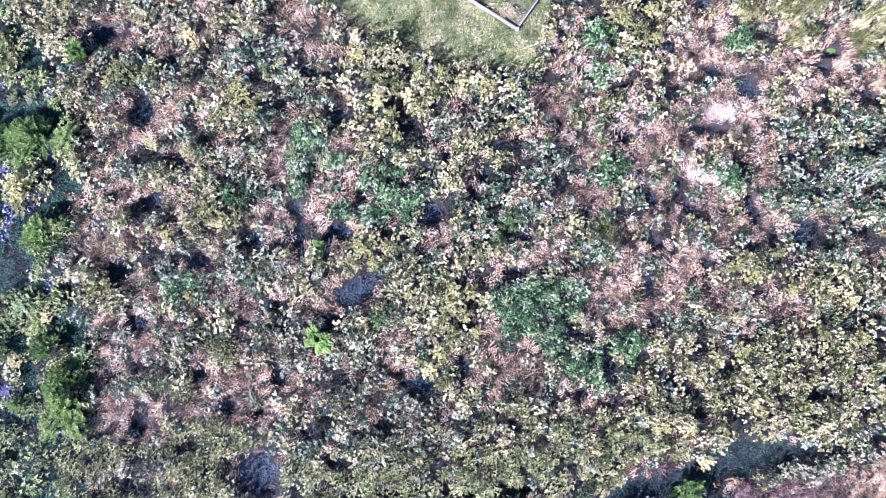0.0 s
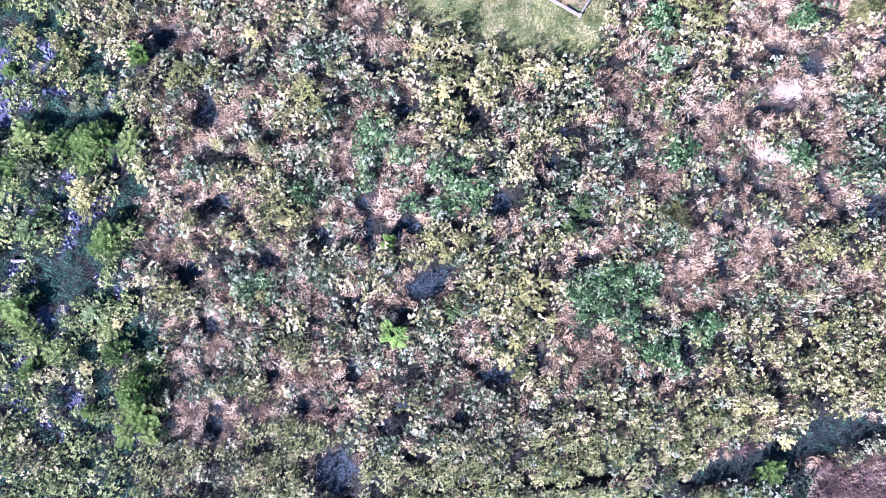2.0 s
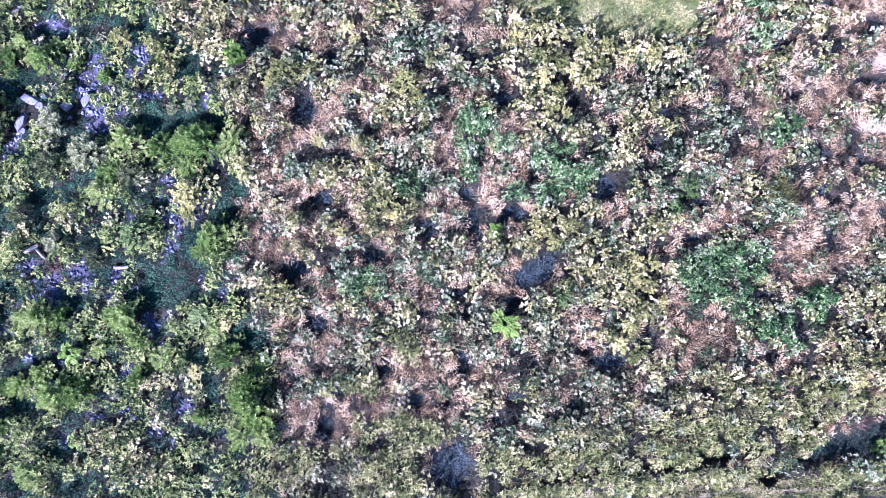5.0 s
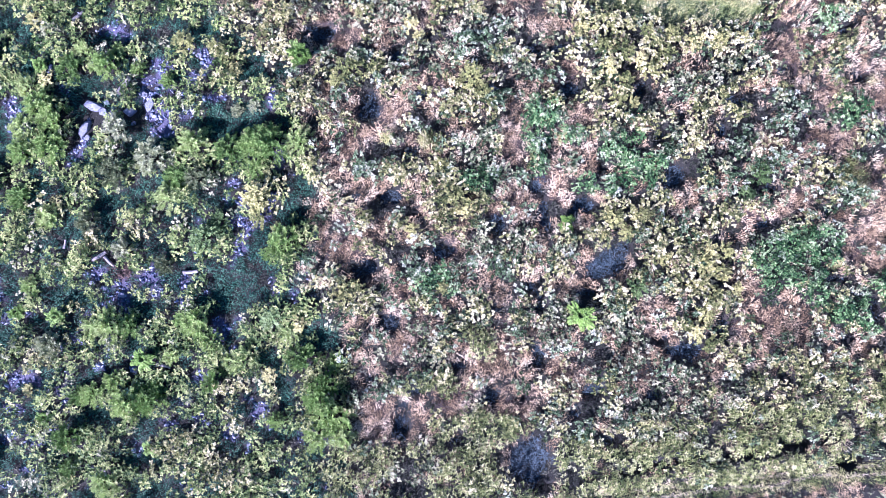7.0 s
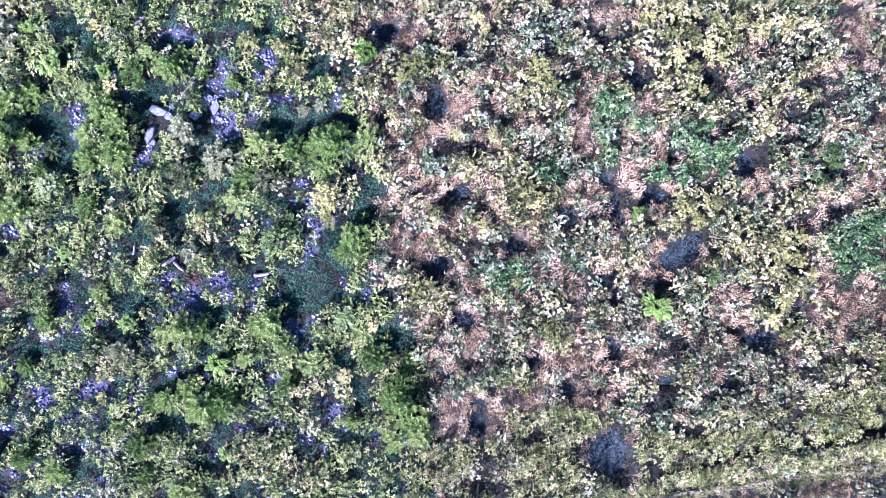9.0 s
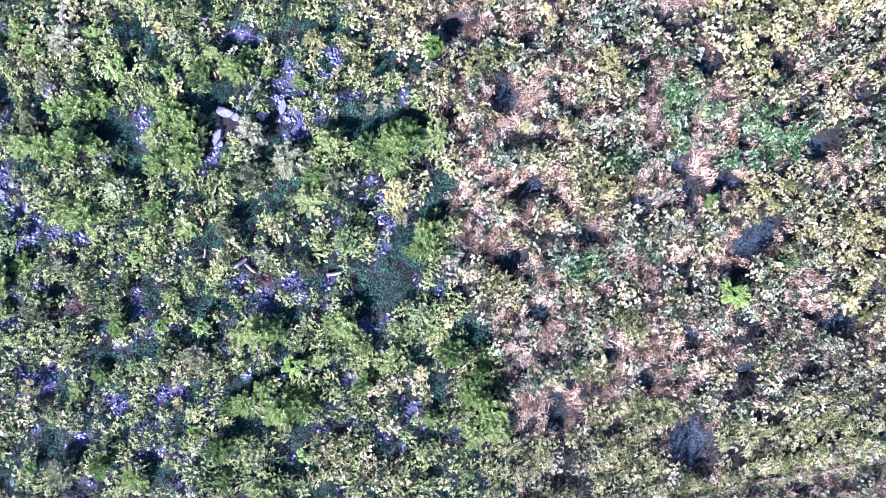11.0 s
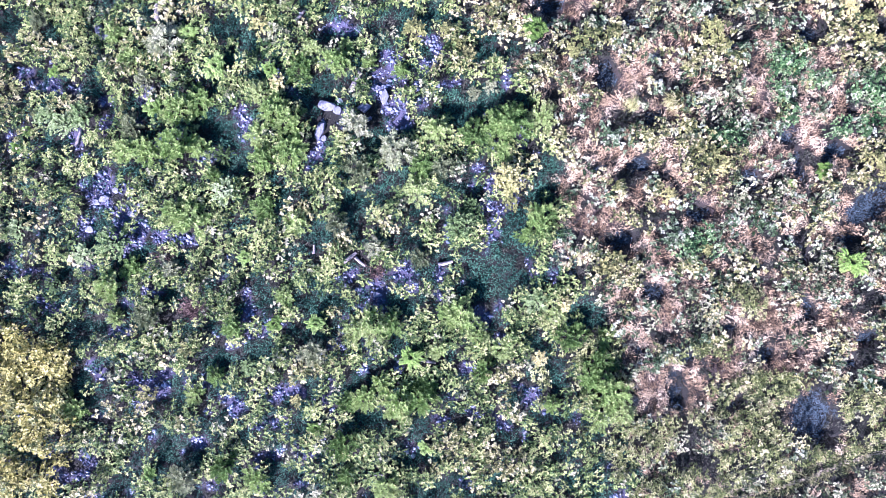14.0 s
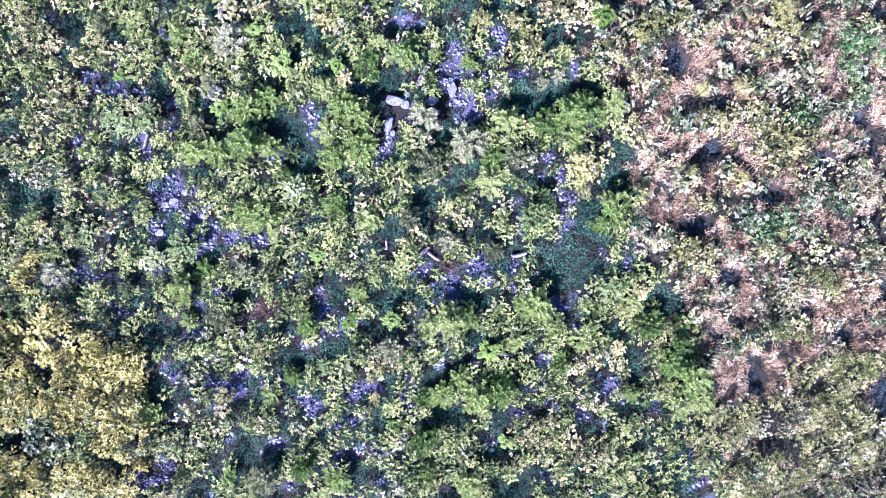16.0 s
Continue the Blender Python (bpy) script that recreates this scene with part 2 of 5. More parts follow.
patch("pale_weed", -0.79, -2.11, 1.20, 1.00, 0)
patch("pale_weed", 0.01, -3.41, 1.10, 1.00, 0)
patch("pale_weed", -0.19, -4.32, 1.00, 0.80, 0)
patch("pale_weed", 0.51, -1.71, 0.80, 0.64, 0)
patch("pale_weed", 8.96, -5.48, 4.00, 1.60, 0)
patch("pale_weed", 12.89, -4.47, 2.40, 2.40, 0)
patch("pale_weed", 13.47, -1.30, 1.60, 1.10, 0)
patch("pale_weed", 10.62, -0.71, 1.20, 0.76, 0)
patch("pale_weed", 2.61, -6.61, 3.00, 0.84, 0)
patch("pale_weed", 4.41, -6.70, 2.00, 0.80, 0)
patch("pale_weed", 6.98, -4.29, 1.20, 1.00, 0)
patch("pale_weed", -2.78, 7.08, 1.00, 0.70, 0)
patch("pale_weed", 2.01, 3.97, 0.80, 0.80, 0)
patch("pale_weed", 1.01, -0.11, 1.20, 1.00, 0)
patch("pale_weed", -3.19, 3.49, 0.40, 0.60, 0)
patch("grey_weed", 1.72, 4.59, 1.51, 1.10, 0)
patch("grey_weed", -0.79, 4.00, 1.20, 1.00, 0)
patch("grey_weed", 1.32, 1.19, 1.31, 1.20, 0)
patch("grey_weed", -3.61, -3.95, 1.10, 1.00, 0)
patch("grey_weed", -3.62, -4.96, 1.41, 0.80, 0)
patch("grey_weed", -7.45, 2.21, 1.10, 1.00, 0)
patch("grey_weed", -10.12, -4.17, 0.80, 0.60, 0)
patch("grey_weed", -6.03, 6.13, 1.20, 1.00, 0)
patch("grey_weed", -3.00, 5.51, 0.80, 0.80, 0)
patch("grey_weed", -5.44, -6.99, 1.61, 0.80, 0)
patch("grey_weed", -11.15, -8.03, 2.41, 0.80, 0)
patch("grey_weed", -1.60, -7.37, 3.01, 0.80, 0)
patch("grey_weed", -6.04, -3.35, 1.00, 0.80, 0)
patch("grey_weed", -2.00, -6.16, 1.20, 1.00, 0)
patch("grey_weed", -7.26, -0.52, 1.00, 0.80, 0)
patch("grey_weed", 0.62, -6.75, 1.41, 0.80, 0)
patch("olive_weed", -9.20, -8.82, 1.83, 0.57, 0)
patch("olive_weed", -5.70, -8.49, 1.22, 0.85, 0)
patch("olive_weed", -3.55, -8.68, 1.22, 0.65, 0)
patch("olive_weed", 0.02, -8.50, 2.03, 0.61, 0)
patch("olive_weed", 4.07, -8.12, 2.43, 0.81, 0)
patch("olive_weed", -9.09, -6.91, 1.18, 0.49, 0)
patch("olive_weed", -8.32, -3.83, 0.73, 0.73, 0)
patch("olive_weed", -13.53, -4.42, 0.41, 0.81, 0)
patch("olive_weed", -13.75, -6.69, 0.61, 0.81, 0)
patch("olive_weed", -6.07, -8.59, 1.40, 0.80, -8)
patch("olive_weed", -4.11, -8.95, 1.20, 0.70, -8)
patch("olive_weed", 0.44, -7.95, 2.20, 0.80, -8)
patch("olive_weed", -2.32, -9.05, 1.20, 0.48, -8)
patch("olive_weed", 0.23, -9.47, 1.40, 0.28, -8)
patch("olive_weed", 2.61, -9.64, 1.40, 0.28, -8)
patch("olive_weed", -9.27, -8.56, 0.80, 0.48, -8)
patch("olive_weed", -9.31, -8.03, 1.75, 0.88, 5)
patch("olive_weed", -11.19, -9.03, 2.14, 0.39, 5)
patch("olive_weed", -13.06, -9.23, 1.17, 0.43, -0)
patch("grey_weed", -2.40, -4.71, 0.60, 0.40, 0)
patch("dark_weed", 12.66, 1.59, 1.52, 0.97, 0)
patch("dark_weed", 13.17, 0.09, 1.22, 0.85, 0)
patch("dark_weed", 14.44, 3.69, 1.22, 0.97, 0)
patch("dark_weed", 14.75, 2.09, 1.01, 1.22, 0)
patch("dark_weed", 14.07, -2.53, 1.05, 0.49, 0)
patch("dark_weed", 12.85, 4.00, 0.77, 0.91, 0)
patch("dark_weed", 5.31, 0.09, 0.61, 0.97, 0)
patch("dark_weed", 3.05, 2.41, 0.81, 0.61, 0)
patch("dark_weed", -10.52, -0.93, 0.61, 0.61, 0)
patch("dark_weed", 9.77, 2.70, 0.81, 0.51, 0)
patch("dark_weed", -4.47, -7.26, 1.22, 0.61, 0)
patch("dark_weed", 4.46, 2.71, 0.61, 0.81, 0)
patch("dark_weed", 6.67, 2.00, 0.51, 0.81, 0)
patch("dark_weed", 1.23, 0.70, 1.01, 0.81, 0)
patch("dark_weed", -11.43, 2.95, 1.01, 0.49, 0)
patch("dark_weed", -6.70, 6.60, 1.01, 0.73, 0)
patch("dark_weed", -9.57, 3.97, 0.81, 0.41, 0)
patch("dark_weed", -6.50, 4.77, 0.61, 0.49, 0)
patch("grey_weed", -11.10, 6.15, 1.20, 0.90, 0)
patch("grey_weed", -9.27, 6.55, 1.20, 1.20, 0)
patch("grey_weed", -7.44, 7.54, 1.00, 1.00, 0)
patch("grey_weed", -10.08, 7.56, 1.20, 1.00, 0)
patch("grey_weed", 13.56, -7.19, 1.20, 0.24, 0)
patch("grey_weed", 11.99, -7.86, 1.20, 0.28, 0)
patch("olive_weed", -14.46, -4.22, 0.69, 0.85, 0)
patch("olive_weed", -14.36, -5.87, 0.73, 1.01, 0)
patch("olive_weed", -15.18, -3.40, 0.61, 0.53, 0)
patch("olive_weed", -15.82, -5.26, 0.49, 0.81, 0)
patch("olive_weed", -10.22, -5.23, 0.81, 0.53, 0)
patch("olive_weed", -7.55, -7.27, 1.01, 0.53, 0)
patch("olive_weed", -12.71, -7.71, 1.22, 0.61, 0)
patch("olive_weed", -9.61, -7.90, 1.01, 0.53, 0)
patch("olive_weed", -14.17, -8.13, 1.01, 0.61, 0)
patch("pale_weed", -3.49, 4.69, 0.70, 1.00, 0)
patch("pale_weed", -3.99, 6.09, 0.72, 0.60, 0)
patch("dry_grass", 5.26, 1.70, 1.01, 0.61, 0)
patch("dry_grass", 7.47, 1.60, 1.01, 0.57, 0)
patch("pale_weed", -26.86, 9.05, 1.17, 0.78, -11)
patch("pale_weed", -29.29, 7.74, 0.78, 0.58, -11)
patch("pale_weed", -25.26, 10.13, 0.97, 0.58, -11)
patch("pit", -12.69, 7.76, 0.51, 0.33, 0)
patch("pit", -10.13, 6.63, 0.29, 0.33, 0)
patch("pit", -11.26, 4.91, 0.45, 0.61, 0)
patch("pit", -9.31, 5.17, 0.29, 0.22, 0)
patch("pit", -6.86, 4.99, 0.45, 0.29, 0)
patch("pit", -6.24, 4.87, 0.24, 0.16, 0)
patch("pit", -9.93, 3.13, 0.41, 0.29, 0)
patch("pit", -10.92, 1.54, 0.53, 0.41, 0)
patch("pit", -12.20, 1.81, 0.37, 0.18, 0)
patch("pit", -10.02, 0.81, 0.27, 0.20, 0)
patch("pit", -7.17, 0.21, 0.35, 0.33, 0)
patch("pit", -4.20, 6.20, 0.45, 0.24, 0)
patch("pit", -5.12, 6.17, 0.29, 0.22, 0)
patch("pit", -5.02, 5.47, 0.29, 0.18, 0)
patch("pit", -0.75, 3.66, 0.22, 0.16, 0)
patch("pit", -0.14, 3.31, 0.22, 0.18, 0)
patch("pit", -1.05, 2.75, 0.24, 0.22, 0)
patch("pit", 1.78, 3.59, 0.45, 0.24, 0)
patch("pit", -1.66, 4.45, 0.37, 0.33, 0)
patch("pit", 1.18, 2.64, 0.29, 0.37, 0)
patch("pit", 0.79, 1.81, 0.18, 0.37, 0)
patch("pit", 4.21, 2.74, 0.29, 0.18, 0)
patch("pit", -3.19, 1.74, 0.27, 0.16, 0)
patch("pit", -2.33, 2.34, 0.31, 0.14, 0)
patch("pit", 2.59, 0.23, 0.31, 0.22, 0)
patch("pit", 3.70, 4.48, 0.37, 0.18, 0)
patch("pit", 4.83, 1.12, 0.27, 0.29, 0)
patch("pit", 9.36, 6.15, 0.41, 0.29, 0)
patch("pit", 10.62, 5.58, 0.33, 0.55, 15)
patch("pit", 9.22, 4.14, 0.73, 0.27, -6)
patch("pit", 6.91, 8.67, 0.24, 0.22, 0)
patch("pit", 9.01, 8.56, 0.35, 0.29, 0)
patch("pit", 7.71, 7.12, 0.29, 0.27, 0)
patch("pit", 11.12, 7.22, 0.22, 0.27, 0)
patch("pit", 7.88, 5.45, 0.41, 0.16, 0)
patch("pit", 5.87, 5.66, 0.41, 0.16, 0)
patch("pit", 13.51, 6.87, 0.61, 0.20, 0)
patch("pit", 13.31, 6.39, 0.29, 0.22, 0)
patch("pit", 14.81, 5.21, 0.29, 0.33, 0)
patch("pit", 6.22, 3.90, 0.37, 0.27, 0)
patch("pit", 7.08, 1.83, 0.57, 0.24, -45)
patch("pit", 8.69, 1.24, 0.57, 0.24, -42)
patch("pit", 10.83, 1.16, 0.22, 0.82, 22)
patch("pit", 12.73, 0.41, 0.53, 0.49, 0)
patch("pit", 15.01, 3.48, 0.29, 0.18, 0)
patch("pit", 14.32, 3.40, 0.37, 0.16, 0)
patch("pit", 12.13, 3.19, 0.41, 0.20, 0)
patch("pit", -9.22, -0.50, 0.45, 0.37, 0)
patch("pit", -12.10, -0.81, 0.53, 0.41, 0)
patch("pit", -11.47, -2.85, 0.51, 0.41, 0)
patch("pit", -13.96, -1.65, 0.22, 0.41, 0)
patch("pit", -6.32, -2.15, 0.27, 0.24, 0)
patch("pit", -6.32, -4.74, 0.37, 0.45, 0)
patch("pit", -7.49, -2.79, 0.45, 0.20, 0)
patch("pit", -6.01, -2.84, 0.20, 0.37, 0)
patch("pit", -8.07, -5.89, 0.33, 0.35, 0)
patch("pit", -11.40, -6.28, 0.41, 0.61, 0)
patch("pit", -12.22, -4.68, 0.27, 0.20, 0)
patch("pit", -10.74, -5.43, 0.37, 0.16, 0)
patch("pit", -7.08, -6.12, 0.24, 0.22, 0)
patch("pit", -4.22, -7.84, 0.41, 0.29, 0)
patch("pit", -4.52, -6.17, 0.53, 0.29, 0)
patch("pit", -5.24, -6.82, 0.33, 0.29, 0)
patch("pit", 4.56, -3.21, 0.53, 0.22, 0)
patch("pit", 5.69, -4.34, 0.20, 0.47, 20)
patch("pit", -1.91, -4.57, 0.37, 0.18, 0)
patch("pit", 0.37, -4.36, 0.24, 0.37, 0)
patch("pit", 4.52, -5.36, 0.45, 0.16, 0)
patch("pit", 3.41, -5.77, 0.20, 0.12, 0)
patch("pit", -2.89, -1.11, 0.37, 0.18, 0)
patch("pit", 2.25, -0.94, 0.57, 0.18, 0)
patch("pit", 4.51, -0.70, 0.41, 0.20, 0)
patch("pit", 9.14, -0.70, 0.27, 0.29, 0)
patch("pit", 8.84, -3.56, 0.20, 0.33, 0)
patch("pit", 13.15, -5.33, 0.37, 0.18, 0)
patch("pit", 8.35, -5.14, 0.27, 0.29, 0)
patch("pit", 15.14, -3.55, 0.24, 0.33, 0)
patch("pit", 2.40, -6.38, 0.27, 0.18, 0)
patch("pit", 0.88, -7.00, 0.31, 0.18, 0)
patch("pit", -1.57, -8.85, 0.45, 0.18, 0)
# shadowed hollows of the field, painted by turf colour
patch("slate", -3.52, -1.73, 0.94, 0.49, 22)
patch("slate", -4.44, -2.59, 0.37, 0.24, 0)
patch("slate", -4.02, 4.68, 0.49, 0.31, 0)
patch("slate", -4.11, 0.52, 0.53, 0.31, 0)
patch("slate", -0.75, 1.21, 0.49, 0.45, 0)
patch("slate", -5.67, 1.30, 0.29, 0.29, 0)
patch("slate", -5.52, 0.32, 0.29, 0.61, 0)
patch("slate", -7.02, -8.35, 0.90, 0.86, 0)
patch("slate", -1.16, -5.04, 0.65, 0.35, 0)
patch("slate", 7.07, -1.51, 0.27, 0.49, 0)
patch("slate", -9.07, -4.65, 0.37, 0.24, 0)
patch("slate", -9.60, -7.29, 0.29, 0.22, 0)
patch("slate", -2.39, -6.54, 0.35, 0.24, 0)
patch("slate", 7.16, 0.31, 0.27, 0.41, 0)
# shaded hollows at the wood's edge, darkened by grass colour
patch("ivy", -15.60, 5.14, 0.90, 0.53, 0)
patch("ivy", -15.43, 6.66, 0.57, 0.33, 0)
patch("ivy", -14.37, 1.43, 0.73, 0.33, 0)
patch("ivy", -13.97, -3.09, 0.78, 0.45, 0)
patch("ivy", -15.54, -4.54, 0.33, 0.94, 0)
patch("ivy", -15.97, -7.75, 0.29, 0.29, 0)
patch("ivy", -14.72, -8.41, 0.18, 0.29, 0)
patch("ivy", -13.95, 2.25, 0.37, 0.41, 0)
patch("bramble", -5.17, 3.93, 0.69, 0.57, 0)
patch("bramble", -5.46, 2.73, 0.45, 0.86, 0)
patch("bramble", -3.96, 3.03, 0.53, 0.37, 0)
patch("bramble", -3.16, 1.20, 1.18, 0.37, 0)
patch("bramble", -2.85, 2.04, 0.86, 0.49, 0)
patch("bramble", -1.51, 1.44, 0.65, 0.41, 0)
patch("bramble", -2.15, 2.76, 0.53, 0.24, 0)
patch("bramble", 3.07, -1.70, 1.14, 0.69, 0)
patch("bramble", 2.07, -2.00, 0.73, 0.57, 0)
patch("bramble", 4.07, -1.90, 0.73, 0.78, 0)
patch("bramble", 3.37, -3.10, 0.86, 0.69, 0)
patch("bramble", 2.67, -2.50, 1.02, 0.82, 0)
patch("bramble", 4.87, -4.20, 1.06, 0.73, 0)
patch("bramble", 5.67, -4.74, 0.61, 0.45, 0)
patch("bramble", 6.31, -3.50, 0.65, 0.53, 0)
patch("bramble", 5.29, 6.06, 0.53, 0.37, 0)
patch("bramble", 10.33, 7.32, 0.57, 0.37, 0)
patch("bramble", 5.29, 7.46, 0.69, 0.49, 0)
patch("bramble", 5.70, 2.81, 0.57, 0.57, 0)
patch("bramble", 9.83, 2.26, 0.49, 0.37, 0)
patch("bramble", -7.61, 1.82, 0.78, 0.45, 0)
patch("bramble", -9.64, -1.71, 0.78, 0.53, 0)
patch("dark_weed", 1.51, 2.02, 0.69, 0.57, 0)
patch("dark_weed", 2.19, 0.81, 0.94, 0.78, 0)
patch("dark_weed", 4.07, 3.02, 0.45, 0.53, 0)
patch("dark_weed", 7.86, 5.67, 0.57, 0.20, 0)
patch("dark_weed", 12.04, 1.71, 1.18, 0.90, 0)
patch("dark_weed", 13.62, 2.86, 1.10, 0.69, 0)
patch("dark_weed", 14.65, 1.90, 0.61, 1.22, 0)
patch("dark_weed", 14.41, 4.05, 0.78, 0.37, 0)
patch("dark_weed", 10.50, 0.47, 0.57, 0.37, 0)
patch("dark_weed", -10.45, -4.76, 0.61, 0.65, 0)
patch("dark_weed", -8.45, -3.98, 0.37, 0.65, 0)
patch("dark_weed", -7.39, -1.31, 0.78, 0.33, 0)
patch("dark_weed", -6.62, -3.57, 0.45, 0.27, 0)
patch("dark_weed", -6.01, -6.61, 0.57, 0.45, 0)
patch("dark_weed", 13.64, -2.41, 0.45, 0.29, 0)
patch("dark_weed", 12.03, 4.20, 0.73, 0.45, 0)
patch("dark_weed", 12.82, 6.29, 0.41, 0.29, 0)
patch("olive_weed", 2.09, -7.91, 1.22, 0.73, 0)
patch("olive_weed", 4.12, -7.49, 1.22, 0.69, 0)
patch("olive_weed", 6.13, -7.08, 1.22, 0.65, 0)
patch("olive_weed", 4.93, -8.40, 1.02, 0.45, 0)
patch("olive_weed", 7.75, -7.27, 0.82, 0.57, 0)
patch("olive_weed", 3.31, -6.79, 0.82, 0.53, 0)
patch("olive_weed", 0.47, -8.22, 1.02, 0.53, 0)
patch("olive_weed", -8.72, -6.74, 0.57, 0.45, 0)
patch("olive_weed", -11.49, -7.49, 0.29, 0.22, 0)
patch("olive_weed", -8.52, -7.86, 0.37, 0.29, 0)
patch("olive_weed", -10.17, -8.77, 0.86, 0.37, 0)
patch("olive_weed", -5.65, -8.56, 0.82, 0.61, 0)
patch("olive_weed", -3.81, -8.55, 0.98, 0.53, 0)
patch("olive_weed", -2.18, -8.34, 0.82, 0.53, 0)
patch("olive_weed", -0.65, -8.43, 0.61, 0.41, 0)
patch("reed_grass", 12.51, 7.54, 0.78, 0.53, 0)
patch("reed_grass", 14.74, 7.53, 0.73, 0.94, 0)
patch("reed_grass", 12.11, 8.34, 1.10, 0.49, 0)
patch("reed_grass", 10.55, 8.15, 0.53, 0.37, 0)
patch("reed_grass", 6.72, 3.62, 0.29, 0.24, 0)
patch("reed_grass", 5.52, 0.31, 0.65, 0.53, 0)
patch("reed_grass", 9.95, -2.61, 0.33, 0.24, 0)
patch("reed_grass", -10.86, 3.54, 0.31, 0.18, 0)
patch("reed_grass", -9.32, 3.37, 0.29, 0.20, 0)
patch("straw", 9.48, 4.62, 0.82, 0.18, -8)
patch("straw", 9.13, 2.33, 1.02, 0.18, -10)
patch("dry_grass", 12.27, -8.61, 1.43, 0.37, 0)
patch("dry_grass", 9.13, 3.03, 1.43, 1.22, 0)
patch("dry_grass", 10.12, 4.98, 1.02, 0.53, 0)
patch("dry_grass", 9.12, 7.15, 0.94, 0.61, 0)
patch("dry_grass", 6.92, 2.94, 0.94, 1.43, 0)
patch("dry_grass", 7.72, 3.94, 0.82, 0.82, 0)
patch("dry_grass", 9.13, 2.12, 1.22, 0.82, 0)
patch("dry_grass", 5.72, -1.10, 0.73, 1.02, 0)
patch("dry_grass", 7.73, -0.90, 0.61, 1.02, 0)
patch("dry_grass", 11.13, 2.52, 0.53, 0.41, 0)
patch("dry_grass", 10.13, 1.02, 0.53, 0.82, 0)
patch("dry_grass", 7.93, 0.51, 0.82, 0.61, 0)
patch("dry_grass", 13.71, 7.23, 0.49, 0.20, 0)
patch("dry_grass", 14.90, 6.03, 0.53, 0.41, 0)
patch("dry_grass", 3.29, 5.16, 0.53, 1.02, 0)
patch("dry_grass", 3.80, 6.78, 0.33, 1.22, 0)
patch("dead_stalk", 11.95, -3.07, 0.45, 0.29, 0)
patch("dead_stalk", 7.59, -8.02, 0.49, 0.24, 0)
patch("dead_stalk", 6.83, -1.10, 0.20, 0.16, 0)
patch("rubble", -30.94, 9.60, 0.28, 0.18, -14)
patch("rubble", -30.50, 8.96, 0.56, 0.20, -29)
patch("rubble", -30.13, 8.66, 0.28, 0.18, -14)
patch("rubble", -31.27, 9.52, 0.18, 0.12, -14)
patch("rubble", -29.55, 8.71, 0.22, 0.18, -14)
patch("rubble", -29.80, 6.91, 0.24, 0.32, -14)
patch("rubble", -31.01, 6.94, 0.16, 0.10, -14)
patch("rubble", -27.34, 8.24, 0.24, 0.12, -14)
patch("rubble", -29.44, 4.83, 0.48, 0.48, -14)
patch("rubble", -29.21, 5.34, 0.36, 0.26, -14)
patch("rubble", -30.13, 4.07, 0.36, 0.22, -14)
patch("rubble", -30.24, 3.72, 0.42, 0.26, -14)
patch("rubble", -28.67, 3.90, 0.44, 0.52, -14)
patch("rubble", -28.46, 3.31, 0.36, 0.40, -14)
patch("rubble", -27.31, 4.78, 0.28, 0.18, -14)
patch("rubble", -27.67, 2.93, 0.36, 0.24, -14)
patch("rubble", -26.85, 2.61, 0.40, 0.20, -14)
patch("rubble", -29.92, 5.34, 0.26, 0.18, -14)
patch("rubble", -30.80, 10.54, 0.28, 0.20, -14)
patch("rubble", -28.71, 7.19, 0.22, 0.30, -14)
patch("rubble", -32.85, 5.79, 0.22, 0.14, -14)
patch("rubble", -21.53, 4.84, 0.14, 0.22, -14)
patch("rubble", -21.84, 4.43, 0.26, 0.26, -14)
patch("rubble", -22.24, 4.05, 0.18, 0.24, -14)
patch("rubble", -18.76, 5.18, 0.46, 0.34, -14)
patch("rubble", -18.44, 4.87, 0.26, 0.18, -14)
patch("rubble", -19.06, 5.38, 0.20, 0.20, -14)
patch("rubble", -19.00, 6.74, 0.26, 0.22, -14)
patch("rubble", -18.47, 7.25, 0.40, 0.20, -14)
patch("rubble", -19.24, 6.24, 0.20, 0.34, -14)
patch("rubble", -17.06, 7.58, 0.36, 0.14, -14)
patch("rubble", -16.90, 7.05, 0.22, 0.36, -14)
patch("rubble", -17.36, 6.74, 0.22, 0.20, -14)
patch("rubble", -16.67, 5.87, 0.56, 0.18, -14)
patch("rubble", -17.85, 5.35, 0.26, 0.26, -14)
patch("rubble", -17.93, 6.06, 0.22, 0.18, -14)
patch("rubble", -14.73, 5.55, 0.14, 0.36, -14)
patch("rubble", -16.10, 2.13, 0.24, 0.34, -14)
patch("rubble", -16.39, 2.74, 0.20, 0.20, -14)
patch("rubble", -15.87, 1.18, 0.36, 0.20, -14)
patch("rubble", -16.29, 0.78, 0.16, 0.26, -14)
patch("rubble", -17.98, 0.84, 0.14, 0.44, -14)
patch("rubble", -24.02, 6.02, 0.20, 0.40, -14)
patch("rubble", -22.45, 7.55, 0.14, 0.20, -14)
patch("rubble", -17.80, 1.60, 0.20, 0.14, -14)
patch("rubble", -20.48, 5.75, 0.16, 0.20, -14)
patch("rubble", -30.35, 2.51, 0.44, 0.14, -14)
patch("rubble", -28.31, 2.10, 0.14, 0.44, -14)
patch("rubble", -29.32, 0.92, 0.36, 0.14, -14)
patch("rubble", -29.87, 0.07, 0.56, 0.16, -14)
patch("rubble", -30.79, -1.15, 0.22, 0.26, -14)
patch("rubble", -31.08, -0.83, 0.16, 0.28, -14)
patch("rubble", -31.27, -2.61, 0.26, 0.14, -14)
patch("rubble", -30.95, -3.40, 0.18, 0.18, -14)
patch("rubble", -29.53, -3.79, 0.18, 0.22, -14)
